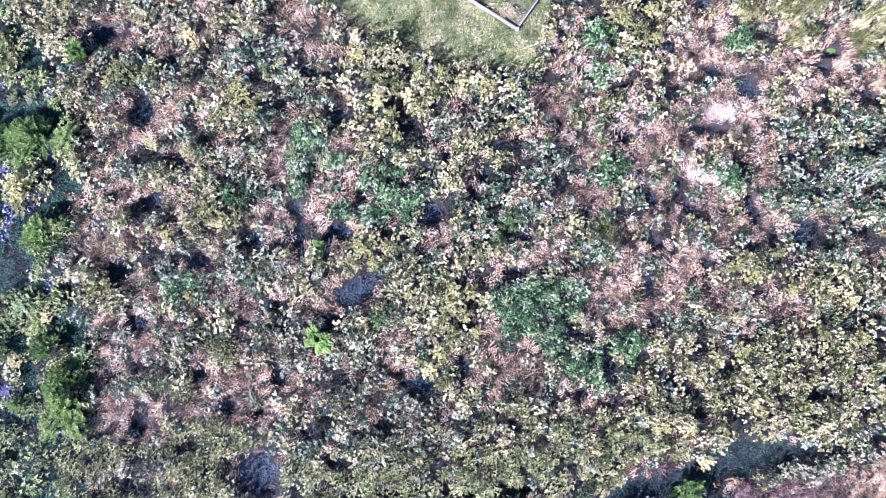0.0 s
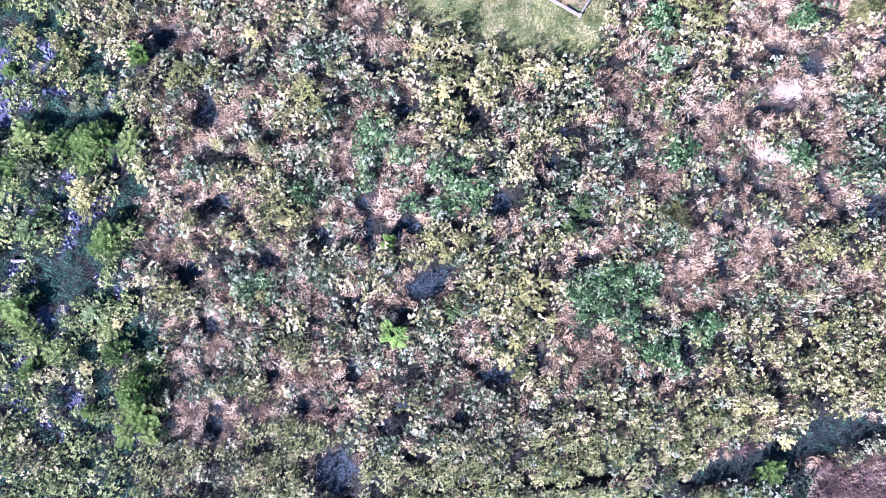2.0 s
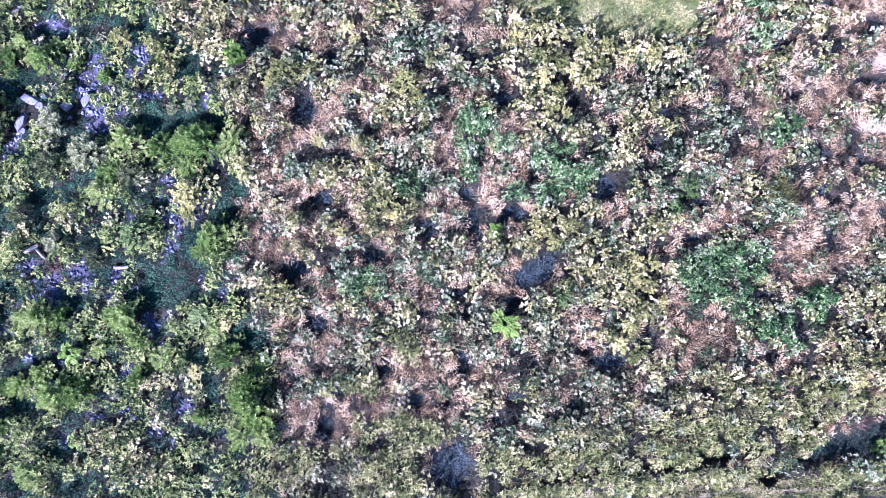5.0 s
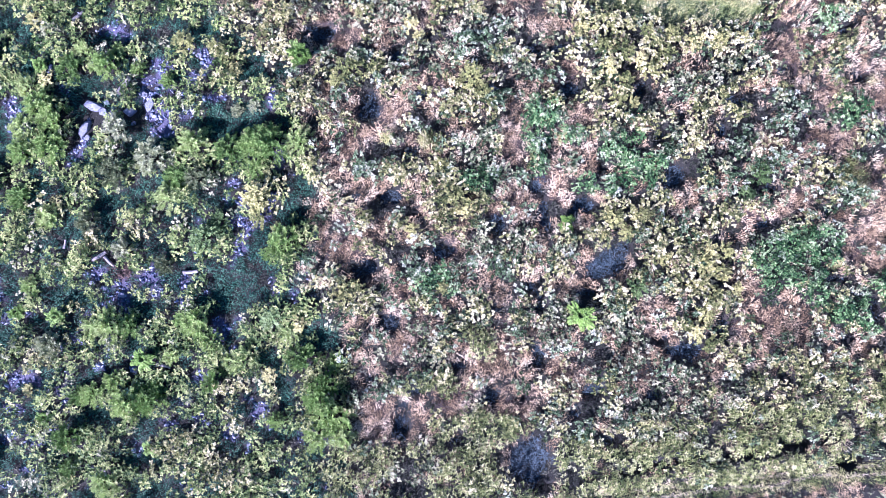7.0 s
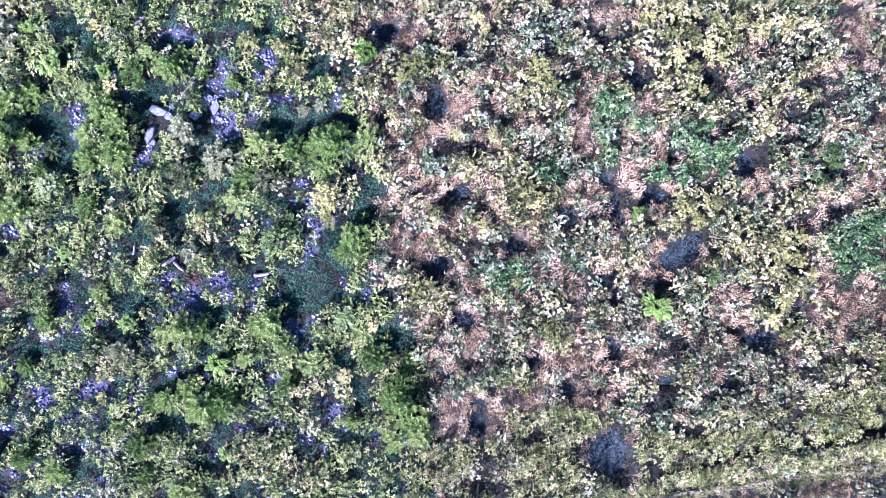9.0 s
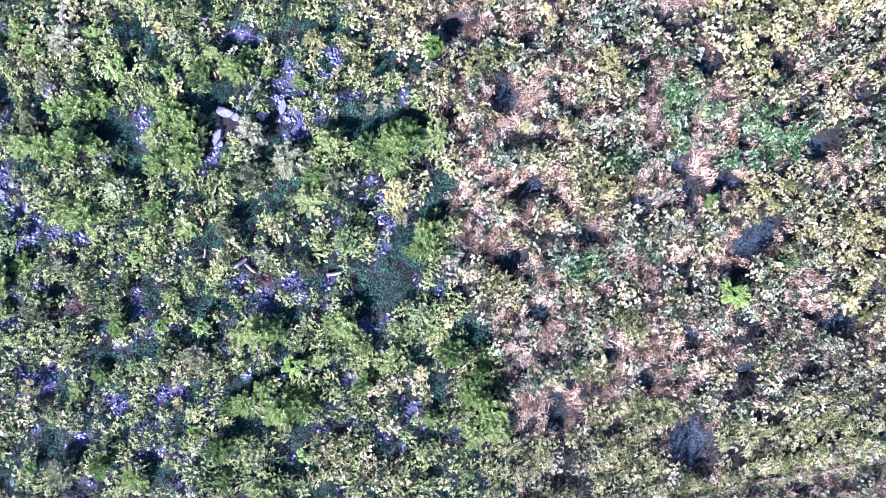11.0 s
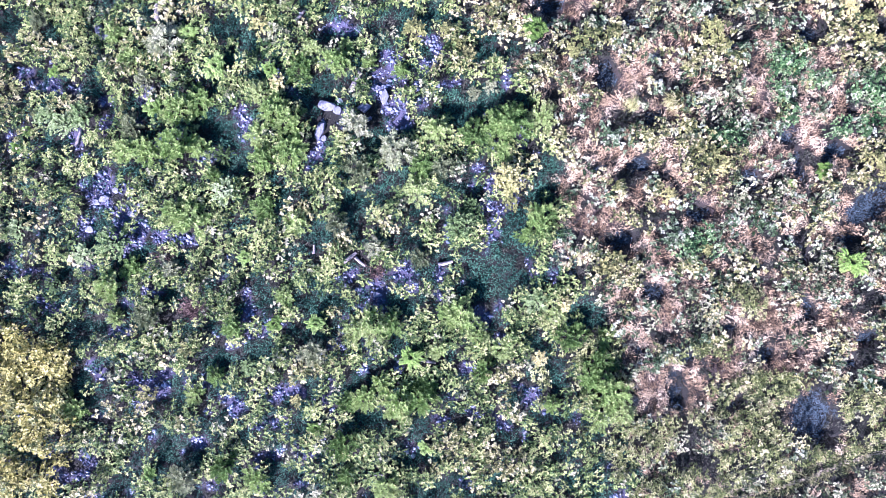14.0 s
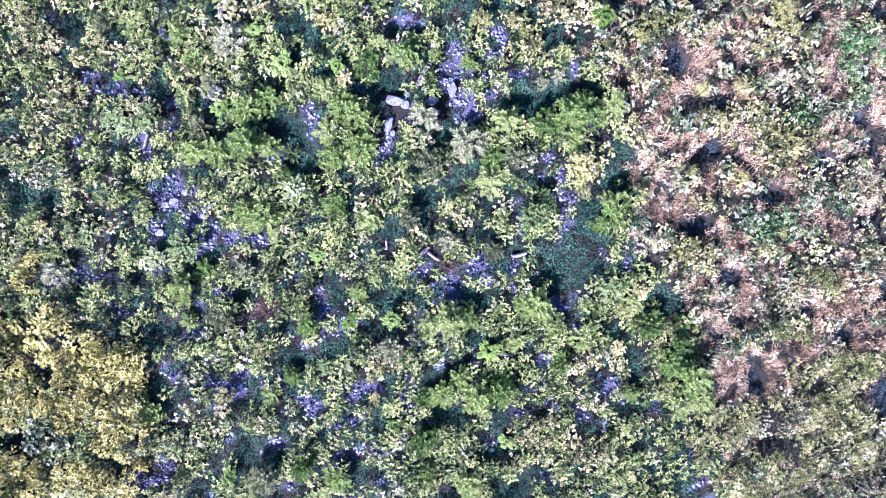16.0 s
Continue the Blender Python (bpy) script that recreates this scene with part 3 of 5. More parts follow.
patch("rubble", -27.52, -3.38, 0.14, 0.22, -14)
patch("rubble", -26.62, -3.13, 0.44, 0.16, -14)
patch("rubble", -31.96, -4.08, 0.28, 0.26, -14)
patch("rubble", -31.85, -5.30, 0.36, 0.20, -14)
patch("rubble", -30.69, -5.52, 0.28, 0.20, -14)
patch("rubble", -28.05, -5.90, 0.36, 0.16, -14)
patch("rubble", -28.06, -4.38, 0.34, 0.24, -14)
patch("rubble", -28.61, -1.80, 0.28, 0.14, -14)
patch("rubble", -33.02, 2.69, 0.36, 0.14, -14)
patch("rubble", -31.99, 1.27, 0.40, 0.14, -14)
patch("rubble", -21.53, 0.14, 0.36, 0.24, -14)
patch("rubble", -21.94, 0.12, 0.28, 0.14, -14)
patch("rubble", -21.30, -0.53, 0.28, 0.22, -14)
patch("rubble", -20.88, -0.87, 0.36, 0.34, -14)
patch("rubble", -19.82, -0.31, 0.44, 0.24, -14)
patch("rubble", -19.64, 0.01, 0.20, 0.18, -14)
patch("rubble", -19.55, -0.81, 0.22, 0.18, -14)
patch("rubble", -18.55, -0.56, 0.22, 0.28, -14)
patch("rubble", -18.75, -1.32, 0.18, 0.14, -14)
patch("rubble", -22.01, -1.38, 0.22, 0.20, -14)
patch("rubble", -21.53, -1.10, 0.28, 0.12, -14)
patch("rubble", -21.56, -2.31, 0.18, 0.22, -14)
patch("rubble", -21.90, -3.24, 0.18, 0.22, -14)
patch("rubble", -21.45, -2.75, 0.16, 0.12, -14)
patch("rubble", -23.05, -3.35, 0.14, 0.28, -14)
patch("rubble", -24.62, -3.24, 0.54, 0.20, -14)
patch("rubble", -25.10, -3.44, 0.24, 0.14, -14)
patch("rubble", -25.30, -4.28, 0.54, 0.16, -14)
patch("rubble", -25.89, -4.23, 0.28, 0.14, -14)
patch("rubble", -23.32, -4.49, 0.14, 0.36, -14)
patch("rubble", -23.38, -3.87, 0.18, 0.28, -14)
patch("rubble", -24.43, -5.62, 0.36, 0.16, -14)
patch("rubble", -25.60, -3.09, 0.22, 0.12, -14)
patch("rubble", -24.83, -5.22, 0.16, 0.12, -14)
patch("rubble", -23.90, -5.15, 0.18, 0.10, -14)
patch("rubble", -18.41, -3.94, 0.32, 0.22, -14)
patch("rubble", -19.04, -4.79, 0.22, 0.14, -14)
patch("rubble", -18.59, -5.42, 0.28, 0.20, -14)
patch("rubble", -18.36, -5.68, 0.28, 0.12, -14)
patch("rubble", -17.72, -5.95, 0.18, 0.36, 30)
patch("rubble", -16.91, -6.67, 0.20, 0.26, -14)
patch("rubble", -17.41, -6.33, 0.16, 0.14, -14)
patch("rubble", -16.77, -4.98, 0.26, 0.14, -29)
patch("rubble", -16.33, -5.29, 0.18, 0.16, -14)
patch("rubble", -17.09, -3.17, 0.24, 0.18, -14)
patch("rubble", -24.87, -6.53, 0.28, 0.14, -14)
patch("rubble", -19.32, -7.76, 0.20, 0.20, -14)
patch("rubble", -25.91, -6.66, 0.12, 0.28, -14)
# shaded hollows inside the wood, darkened by grass colour
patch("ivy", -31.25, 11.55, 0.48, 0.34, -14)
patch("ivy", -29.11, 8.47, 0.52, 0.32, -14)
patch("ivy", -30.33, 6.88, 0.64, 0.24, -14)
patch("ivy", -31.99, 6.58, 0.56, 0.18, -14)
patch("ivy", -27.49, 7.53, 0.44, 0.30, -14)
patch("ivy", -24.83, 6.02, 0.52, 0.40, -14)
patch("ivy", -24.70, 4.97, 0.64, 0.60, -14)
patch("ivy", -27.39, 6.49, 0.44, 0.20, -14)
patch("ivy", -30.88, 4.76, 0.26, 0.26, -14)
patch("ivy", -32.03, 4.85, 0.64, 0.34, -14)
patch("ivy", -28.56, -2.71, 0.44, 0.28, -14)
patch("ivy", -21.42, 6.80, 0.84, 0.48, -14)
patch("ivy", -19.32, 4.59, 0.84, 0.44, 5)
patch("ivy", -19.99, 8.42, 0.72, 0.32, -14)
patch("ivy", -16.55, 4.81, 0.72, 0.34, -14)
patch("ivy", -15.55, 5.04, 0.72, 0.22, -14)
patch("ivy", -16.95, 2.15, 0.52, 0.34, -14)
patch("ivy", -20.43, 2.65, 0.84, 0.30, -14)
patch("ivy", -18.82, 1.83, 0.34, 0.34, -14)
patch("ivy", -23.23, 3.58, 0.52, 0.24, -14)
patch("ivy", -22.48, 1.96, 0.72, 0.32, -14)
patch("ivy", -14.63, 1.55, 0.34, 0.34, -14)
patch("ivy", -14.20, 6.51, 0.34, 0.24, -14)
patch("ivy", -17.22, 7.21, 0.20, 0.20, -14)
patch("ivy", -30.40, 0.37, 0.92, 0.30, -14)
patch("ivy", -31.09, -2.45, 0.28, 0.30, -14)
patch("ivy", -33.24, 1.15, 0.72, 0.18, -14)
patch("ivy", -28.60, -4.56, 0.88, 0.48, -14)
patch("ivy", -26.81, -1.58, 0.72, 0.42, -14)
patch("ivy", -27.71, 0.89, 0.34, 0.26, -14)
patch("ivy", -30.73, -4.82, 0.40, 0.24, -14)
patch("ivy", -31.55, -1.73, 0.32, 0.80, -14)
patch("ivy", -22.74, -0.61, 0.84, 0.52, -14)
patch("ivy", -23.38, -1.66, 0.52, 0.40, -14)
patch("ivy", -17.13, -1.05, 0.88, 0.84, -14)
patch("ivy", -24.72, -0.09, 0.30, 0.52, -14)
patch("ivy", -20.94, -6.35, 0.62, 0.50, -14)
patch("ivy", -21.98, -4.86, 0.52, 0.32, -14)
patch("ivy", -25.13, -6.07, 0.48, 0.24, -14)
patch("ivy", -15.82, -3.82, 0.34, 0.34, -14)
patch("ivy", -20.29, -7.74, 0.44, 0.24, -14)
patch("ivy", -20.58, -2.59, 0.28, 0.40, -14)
patch("dead_stalk", -27.34, 0.20, 0.40, 0.34, -14)
patch("dead_stalk", -20.56, -0.03, 0.28, 0.26, -14)
patch("dead_stalk", -27.62, 2.23, 0.40, 0.18, -14)
patch("yellow_broom", -32.85, -0.45, 1.55, 1.03, -14)
patch("yellow_broom", -34.32, 0.72, 1.23, 0.96, -14)
patch("yellow_broom", -32.99, -2.48, 0.92, 1.27, -14)
patch("yellow_broom", -33.81, -1.48, 1.03, 1.00, -14)
patch("yellow_broom", -33.05, -4.23, 0.60, 0.84, -14)
patch("yellow_broom", -34.73, -3.89, 1.71, 0.64, -14)
patch("yellow_broom", -35.14, -0.15, 0.80, 0.80, -14)
patch("yellow_broom", -34.01, 1.92, 0.60, 0.32, -14)
patch("yellow_broom", -34.66, 3.56, 0.32, 0.60, -14)
patch("yellow_broom", -36.25, -3.30, 0.48, 0.80, -14)
patch("yellow_broom", -33.52, 1.14, 0.60, 0.28, -14)
patch("yellow_broom", -36.35, 1.25, 1.00, 1.19, -14)
patch("yellow_broom", -36.96, -0.36, 1.00, 1.00, -14)
patch("yellow_broom", -37.50, -3.17, 1.19, 1.00, -14)
patch("yellow_broom", -36.52, -2.44, 0.60, 0.40, -14)
patch("yellow_broom", -35.12, -0.84, 0.72, 0.56, -14)
patch("dark_weed", -35.58, -2.10, 0.84, 0.72, -14)
patch("dark_weed", -37.15, -1.59, 0.80, 1.00, -14)
patch("pale_weed", -32.70, 8.31, 1.03, 1.03, -14)
patch("pale_weed", -32.37, 11.11, 0.80, 0.68, -14)
patch("pale_weed", -32.25, 9.29, 0.88, 0.60, -14)
patch("pale_weed", -29.81, 10.25, 0.80, 0.56, -14)
patch("pale_weed", -32.45, 11.93, 0.80, 0.60, -14)
patch("pale_weed", -31.37, 8.07, 0.52, 0.64, -14)
patch("pale_weed", -23.82, -2.64, 0.92, 0.68, -14)
patch("pale_weed", -17.17, -5.36, 0.80, 0.60, -14)
patch("pale_weed", -17.11, -4.38, 0.72, 0.68, -14)
patch("pale_weed", -18.07, -7.31, 1.19, 0.80, -14)
patch("pale_weed", -19.60, -6.32, 0.80, 0.72, -14)
patch("pale_weed", -22.79, 2.86, 0.60, 0.36, -14)
patch("pale_weed", -20.35, 1.53, 0.68, 0.32, -14)
patch("pale_weed", -21.64, 1.17, 0.60, 0.28, -14)
patch("pale_weed", -16.66, 7.33, 0.88, 0.44, -14)
patch("pale_weed", -16.32, 6.34, 0.72, 0.32, -14)
patch("grey_weed", -29.81, -1.54, 1.00, 0.80, -14)
patch("grey_weed", -33.14, 6.58, 0.88, 0.52, -14)
patch("grey_weed", -33.44, 4.64, 1.00, 0.60, -14)
patch("grey_weed", -21.78, 8.46, 0.80, 0.52, -14)
patch("grey_weed", -18.61, 8.24, 0.80, 0.48, -14)
patch("grey_weed", -25.62, -3.23, 0.60, 0.40, -14)
patch("grey_weed", -24.52, -6.74, 0.80, 0.40, -14)
patch("olive_weed", -5.88, -8.95, 1.10, 0.75, 0)
patch("olive_weed", -3.70, -9.12, 1.00, 0.70, 0)
patch("olive_weed", -1.89, -9.75, 1.00, 0.30, 0)
patch("olive_weed", 0.06, -8.60, 1.10, 0.50, 0)
patch("olive_weed", 2.10, -8.40, 0.90, 0.45, 0)
patch("olive_weed", -9.28, -9.12, 1.20, 0.55, 0)

LAWN_EDGE = ((-4.9, 10.0), (-4.46, 8.59), (-3.24, 7.98), (-2.02, 7.36), (-0.8, 6.79), (0.62, 6.38), (2.04, 6.13), (2.95, 6.4), (3.3, 7.4), (3.75, 10.0))
TRACK = ((-18.0, -10.7), (-14.0, -10.62), (-12.0, -10.56), (-10.0, -10.52), (-8.3, -10.36), (-6.9, -10.12), (-5.0, -9.98), (-3.0, -10.04), (-1.4, -10.08), (0.0, -10.08), (3.4, -10.06), (8.0, -10.4))
DITCH = ((-8.0, -9.5), (-4.0, -9.15), (-1.6, -8.95), (-0.2, -9.0), (1.2, -8.98), (3.0, -8.85), (4.2, -8.7))
HOLLOW_WAY = ((3.9, -9.75), (5.4, -9.3), (6.0, -9.05), (6.8, -8.75), (8.2, -8.55), (9.2, -8.1), (10.4, -7.6), (11.9, -7.4), (13.3, -7.36), (14.3, -7.15), (15.5, -6.8), (20.0, -6.0))
WOOD_EDGE = ((-14.2, -20.0), (-13.53, -8.8), (-13.5, -7.2), (-13.4, -3.2), (-13.65, 0.9), (-13.7, 4.3), (-14.6, 6.5), (-16.5, 10.0), (-17.5, 20.0))


def value_noise(x, y, size, seed):
    """Smooth random field from 0 to 1 over the plan."""
    gx, gy = x / size, y / size
    ix, iy = np.floor(gx).astype(np.int64), np.floor(gy).astype(np.int64)
    fx, fy = gx - ix, gy - iy
    fx, fy = fx * fx * (3 - 2 * fx), fy * fy * (3 - 2 * fy)

    def h(i, j):
        n = (i * 374761393 + j * 668265263 + seed * 974711) & 0x7FFFFFFF
        n = ((n ^ (n >> 13)) * 1274126177) & 0x7FFFFFFF
        return ((n ^ (n >> 16)) & 0xFFFF) / 65535.0

    top = h(ix, iy) * (1 - fx) + h(ix + 1, iy) * fx
    low = h(ix, iy + 1) * (1 - fx) + h(ix + 1, iy + 1) * fx
    return top * (1 - fy) + low * fy


def depth_in(kind, x, y, ragged=0.35):
    """How far inside the ovals of a kind each place lies: 1 in the middle, 0 at the rim, less outside."""
    best = np.full(x.shape, -9.0)
    wob = ragged * (1.2 * value_noise(x, y, 0.3, 3) + value_noise(x, y, 0.9, 4) - 1.1)
    for px, py, rx, ry, turn in PATCHES.get(kind, ()):
        c, s = math.cos(turn), math.sin(turn)
        dx, dy = x - px, y - py
        u, v = (c * dx + s * dy) / rx, (-s * dx + c * dy) / ry
        best = np.maximum(best, 1 - np.sqrt(u * u + v * v))
    return best + wob


def along(line, x, y):
    """Distance of each place from a line on the plan."""
    best = np.full(x.shape, 99.0)
    for (x0, y0), (x1, y1) in zip(line, line[1:]):
        dx, dy = x1 - x0, y1 - y0
        k = np.clip(((x - x0) * dx + (y - y0) * dy) / (dx * dx + dy * dy), 0, 1)
        best = np.minimum(best, np.hypot(x - x0 - k * dx, y - y0 - k * dy))
    return best


def in_lawn(x, y):
    ex, ey = zip(*LAWN_EDGE)
    low = np.interp(x, ex, ey, left=99.0, right=99.0)
    return y - low + 0.35 * (value_noise(x, y, 0.5, 21) - 0.5)


def in_wood(x, y):
    ex, ey = zip(*WOOD_EDGE)
    return np.interp(y, ey, ex) - x + 0.6 * (value_noise(x, y, 0.7, 22) - 0.5)


def in_ditch(x, y):
    """Inside the narrow broken ditch or the wide hollow way: above 0."""
    slit = np.interp(x, (-8, -4, -1, 3, 4.2), (0.04, 0.12, 0.2, 0.2, 0.06)) * (0.35 + 1.1 * value_noise(x, y, 0.8, 61))
    way = np.interp(x, (5, 6.2, 8, 9.2, 10.4, 11.8, 13.2, 15.5, 20), (0.2, 0.36, 0.38, 0.54, 0.7, 0.44, 0.24, 0.18, 0.18)) + 0.25 * (value_noise(x, y, 0.5, 62) - 0.5)
    return np.maximum(1 - along(DITCH, x, y) / slit, 1 - along(HOLLOW_WAY, x, y) / way)


def shade_gaps(x, y):
    """Spots between the plants that are coloured dark as shadow blotches: 1 inside, 0 outside."""
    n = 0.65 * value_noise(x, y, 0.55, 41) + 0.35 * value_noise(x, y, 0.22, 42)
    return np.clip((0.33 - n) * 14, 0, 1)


def stony(x, y):
    """Where loose stones show through in the wood."""
    n = 0.6 * value_noise(x, y, 1.1, 51) + 0.4 * value_noise(x, y, 0.35, 52)
    return np.maximum(depth_in("rubble", x, y, 0.6), np.where(in_wood(x, y) > 0.4, (0.245 - n) * 5, -1))


def ground_height(x, y):
    z = 0.10 * (value_noise(x, y, 3.0, 1) - 0.5) + 0.07 * (value_noise(x, y, 0.8, 2) - 0.5)
    pit = np.clip(depth_in("pit", x, y, 0.3) * 3.2 + 0.3, 0, 1)
    z = z - 0.25 * pit * pit * (3 - 2 * pit)
    z = z - 0.10 * np.clip(depth_in("ivy", x, y, 0.3) * 3.0 + 0.2, 0, 1)
    z = z - 0.20 * np.clip(depth_in("slate", x, y, 0.22) * 3.0 + 0.2, 0, 1)
    ditch = np.clip(in_ditch(x, y) * 5.0 + 0.5, 0, 1)
    deep = np.interp(x, (4.5, 6.5), (0.5, 0.15))
    z = z - 0.12 * np.clip(1.5 - 5 * np.abs(along(TRACK, x, y - 0.25) - 0.0), 0, 1)
    return z - deep * ditch * ditch * (3 - 2 * ditch)


# ---- ground: one sheet to the horizon ----
def make_ground():
    step = 0.16
    fx, fy = np.arange(-42, 20.01, step), np.arange(-14, 15.01, step)
    far = np.array([48.0, 60, 90, 160, 400, 1200, 3000])
    xs = np.concatenate([-(far[::-1] + 6), fx, far])
    ys = np.concatenate([-far[::-1], fy, far])
    gx, gy = np.meshgrid(xs, ys)
    x, y = gx.ravel(), gy.ravel()
    z = ground_height(x, y)
    nx, ny = len(xs), len(ys)
    i = np.arange(nx * ny).reshape(ny, nx)
    quads = np.stack([i[:-1, :-1], i[:-1, 1:], i[1:, 1:], i[1:, :-1]], -1).reshape(-1, 4)
    me = mesh_of("ground", np.stack([x, y, z], 1), quads)
    col = np.zeros((len(x), 4), np.float32)
    wood = np.clip(in_wood(x, y) * 2 + 0.5, 0, 1)
    # pits, hollows and gaps drop the straw for the shade-dark soil
    shade_dark = np.maximum(np.clip(np.maximum(np.maximum(depth_in("pit", x, y), depth_in("slate", x, y)), depth_in("ivy", x, y)) * 4, 0, 1), shade_gaps(x, y))
    col[:, 0] = (1 - wood) * np.clip(np.maximum(depth_in("dry_grass", x, y), depth_in("straw", x, y)) * 3, 0, 0.9) * (1 - shade_dark)
    col[:, 1] = np.clip(in_lawn(x, y) * 3, 0, 1)
    col[:, 2] = np.clip(stony(x, y) * 3 + 0.3, 0, 1)
    away = np.clip(np.maximum(np.abs(x + 11) - 30, np.abs(y) - 13) / 3, 0, 1)
    rough = value_noise(x, y, 40.0, 81)
    col[:, 0], col[:, 1], col[:, 2] = col[:, 0] * (1 - away) + away * rough, np.maximum(col[:, 1], away * (0.4 + 0.5 * value_noise(x, y, 25.0, 82))), col[:, 2] * (1 - away)
    col[:, 3] = 1
    me.attributes.new("cover", "FLOAT_COLOR", "POINT").data.foreach_set("color", col.ravel())
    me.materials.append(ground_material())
    me.polygons.foreach_set("use_smooth", np.ones(len(quads), bool))
    return tagged(new("ground", me), "uneven soil and dry litter with dug hollows, soil coloured near black for shade", "ground", kind="structure")


def mesh_of(name, verts, faces):
    """A mesh straight from arrays; all faces have the same number of corners."""
    me = bpy.data.meshes.new(name)
    n, k = faces.shape
    me.vertices.add(len(verts))
    me.vertices.foreach_set("co", np.ascontiguousarray(verts, np.float32).ravel())
    me.loops.add(n * k)
    me.loops.foreach_set("vertex_index", np.ascontiguousarray(faces, np.int32).ravel())
    me.polygons.add(n)
    me.polygons.foreach_set("loop_start", np.arange(0, n * k, k, dtype=np.int32))
    me.update(calc_edges=True)
    return me


make_ground()


# ---- how plants are shaped ----
def leaf(base, way, length, width, droop):
    """One folded leaf: four corners, two triangles."""
    way = way / np.linalg.norm(way)
    side = np.cross(way, (0, 0, 1.0))
    side = side / (np.linalg.norm(side) + 1e-6)
    up = np.cross(side, way)
    mid = base + way * length * 0.5 + up * length * 0.06
    tip = base + way * length - np.array((0, 0, droop * length))
    return [base, mid + side * width / 2 + up * width * 0.15, tip, mid - side * width / 2 + up * width * 0.15]


def quads_to_triangles(count):
    n = np.arange(count)[:, None] * 4
    return np.concatenate([n + (0, 1, 2), n + (0, 2, 3)], 1).reshape(-1, 3)


def rosette(at, leaves, length, width, rise, v, down=0.12):
    """Leaves set round the end of a stem, steep in the middle and flatter outside."""
    for i in range(leaves):
        u = i / max(1, leaves - 1)
        az = i * 2.4 + rng.uniform(-0.5, 0.5)
        t = rise[1] + (rise[0] - rise[1]) * u + rng.uniform(-0.14, 0.14)
        grow = (0.55 + 0.6 * u) * rng.uniform(0.75, 1.2)
        v += leaf(at - np.array((0, 0, down * u * u)), np.array((math.cos(az) * math.cos(t), math.sin(az) * math.cos(t), math.sin(t))), length * grow, width * grow, rng.uniform(0.0, 0.3))


def clump(stems, leaves, radius, height, length, width, rise=(-0.1, 1.1), loose=0.25):
    """A herb: stems from one foot to an uneven dome, each ending in a tight rosette with a tint of its own."""
    v = []
    for s in range(stems):
        a, r = s * 2.39996 + rng.uniform(-0.4, 0.4), radius * math.sqrt((s + 0.5) / stems) * rng.uniform(0.8, 1.15)
        k = 1 - 0.6 * min(1.0, r / radius) ** 2
        rosette(np.array((r * math.cos(a), r * math.sin(a), height * k * rng.uniform(1 - loose, 1 + loose))), leaves, length * rng.uniform(0.8, 1.2), width, rise, v, 0.05)
    own = np.repeat(rng.uniform(-0.62, 0.62, stems), leaves * 4)
    return np.column_stack([np.array(v), own]), quads_to_triangles(len(v) // 4)


def grass(blades, spread, height, length, width, lean=0.7, drift=(0.0, 0.0)):
    """A tuft of bent blades, two triangles each."""
    v, f = [], []
    for _ in range(blades):
        a, r = rng.uniform(0, 2 * math.pi), spread * math.sqrt(rng.uniform(0, 1))
        base = np.array((r * math.cos(a), r * math.sin(a), -0.02))
        az = rng.uniform(0, 2 * math.pi)
        way = np.array((math.cos(az) + drift[0], math.sin(az) + drift[1], 0.0))
        side = np.array((-way[1], way[0], 0)) / (np.linalg.norm(way) + 1e-6) * width * rng.uniform(0.7, 1.3)
        le = length * rng.uniform(0.6, 1.2)
        h = height * rng.uniform(0.5, 1.15)
        mid = base + way * le * 0.35 * lean + np.array((0, 0, h))
        tip = base + way * le * lean + np.array((0, 0, h * rng.uniform(0.4, 1.1)))
        n = len(v)
        v += [base, mid - side / 1.8, mid + side / 1.8, tip]
        f += [(n, n + 2, n + 1), (n + 1, n + 2, n + 3)]
    return np.array(v), np.array(f)


def scatter(shapes, x, y, z, scale, tall, tint, turn):
    """Lays the shapes out over many places: corners, triangles and a tint for each corner."""
    vs, fs, ts, base = [], [], [], 0
    pick = rng.integers(0, len(shapes), len(x))
    for k, (v, f) in enumerate(shapes):
        m = np.nonzero(pick == k)[0]
        if not len(m):
            continue
        c, s = np.cos(turn[m])[:, None], np.sin(turn[m])[:, None]
        sc = scale[m][:, None]
        X = (v[None, :, 0] * c - v[None, :, 1] * s) * sc + x[m][:, None]
        Y = (v[None, :, 0] * s + v[None, :, 1] * c) * sc + y[m][:, None]
        Z = v[None, :, 2] * tall[m][:, None] + z[m][:, None]
        vs.append(np.stack([X, Y, Z], -1).reshape(-1, 3))
        fs.append((f[None] + (np.arange(len(m)) * len(v))[:, None, None] + base).reshape(-1, 3))
        ts.append((tint[m][:, None] + (v[:, 3] if v.shape[1] > 3 else np.zeros(len(v)))[None]).ravel())
        base += len(v) * len(m)
    return np.concatenate(vs), np.concatenate(fs), np.concatenate(ts)


def plant_mesh(name, shapes, x, y, z, scale, tall, tint, turn, material):
    v, f, t = scatter(shapes, x, y, z, scale, tall, tint, turn)
    me = mesh_of(name, v, f)
    me.attributes.new("tint", "FLOAT", "POINT").data.foreach_set("value", t.astype(np.float32))
    me.materials.append(material)
    return me


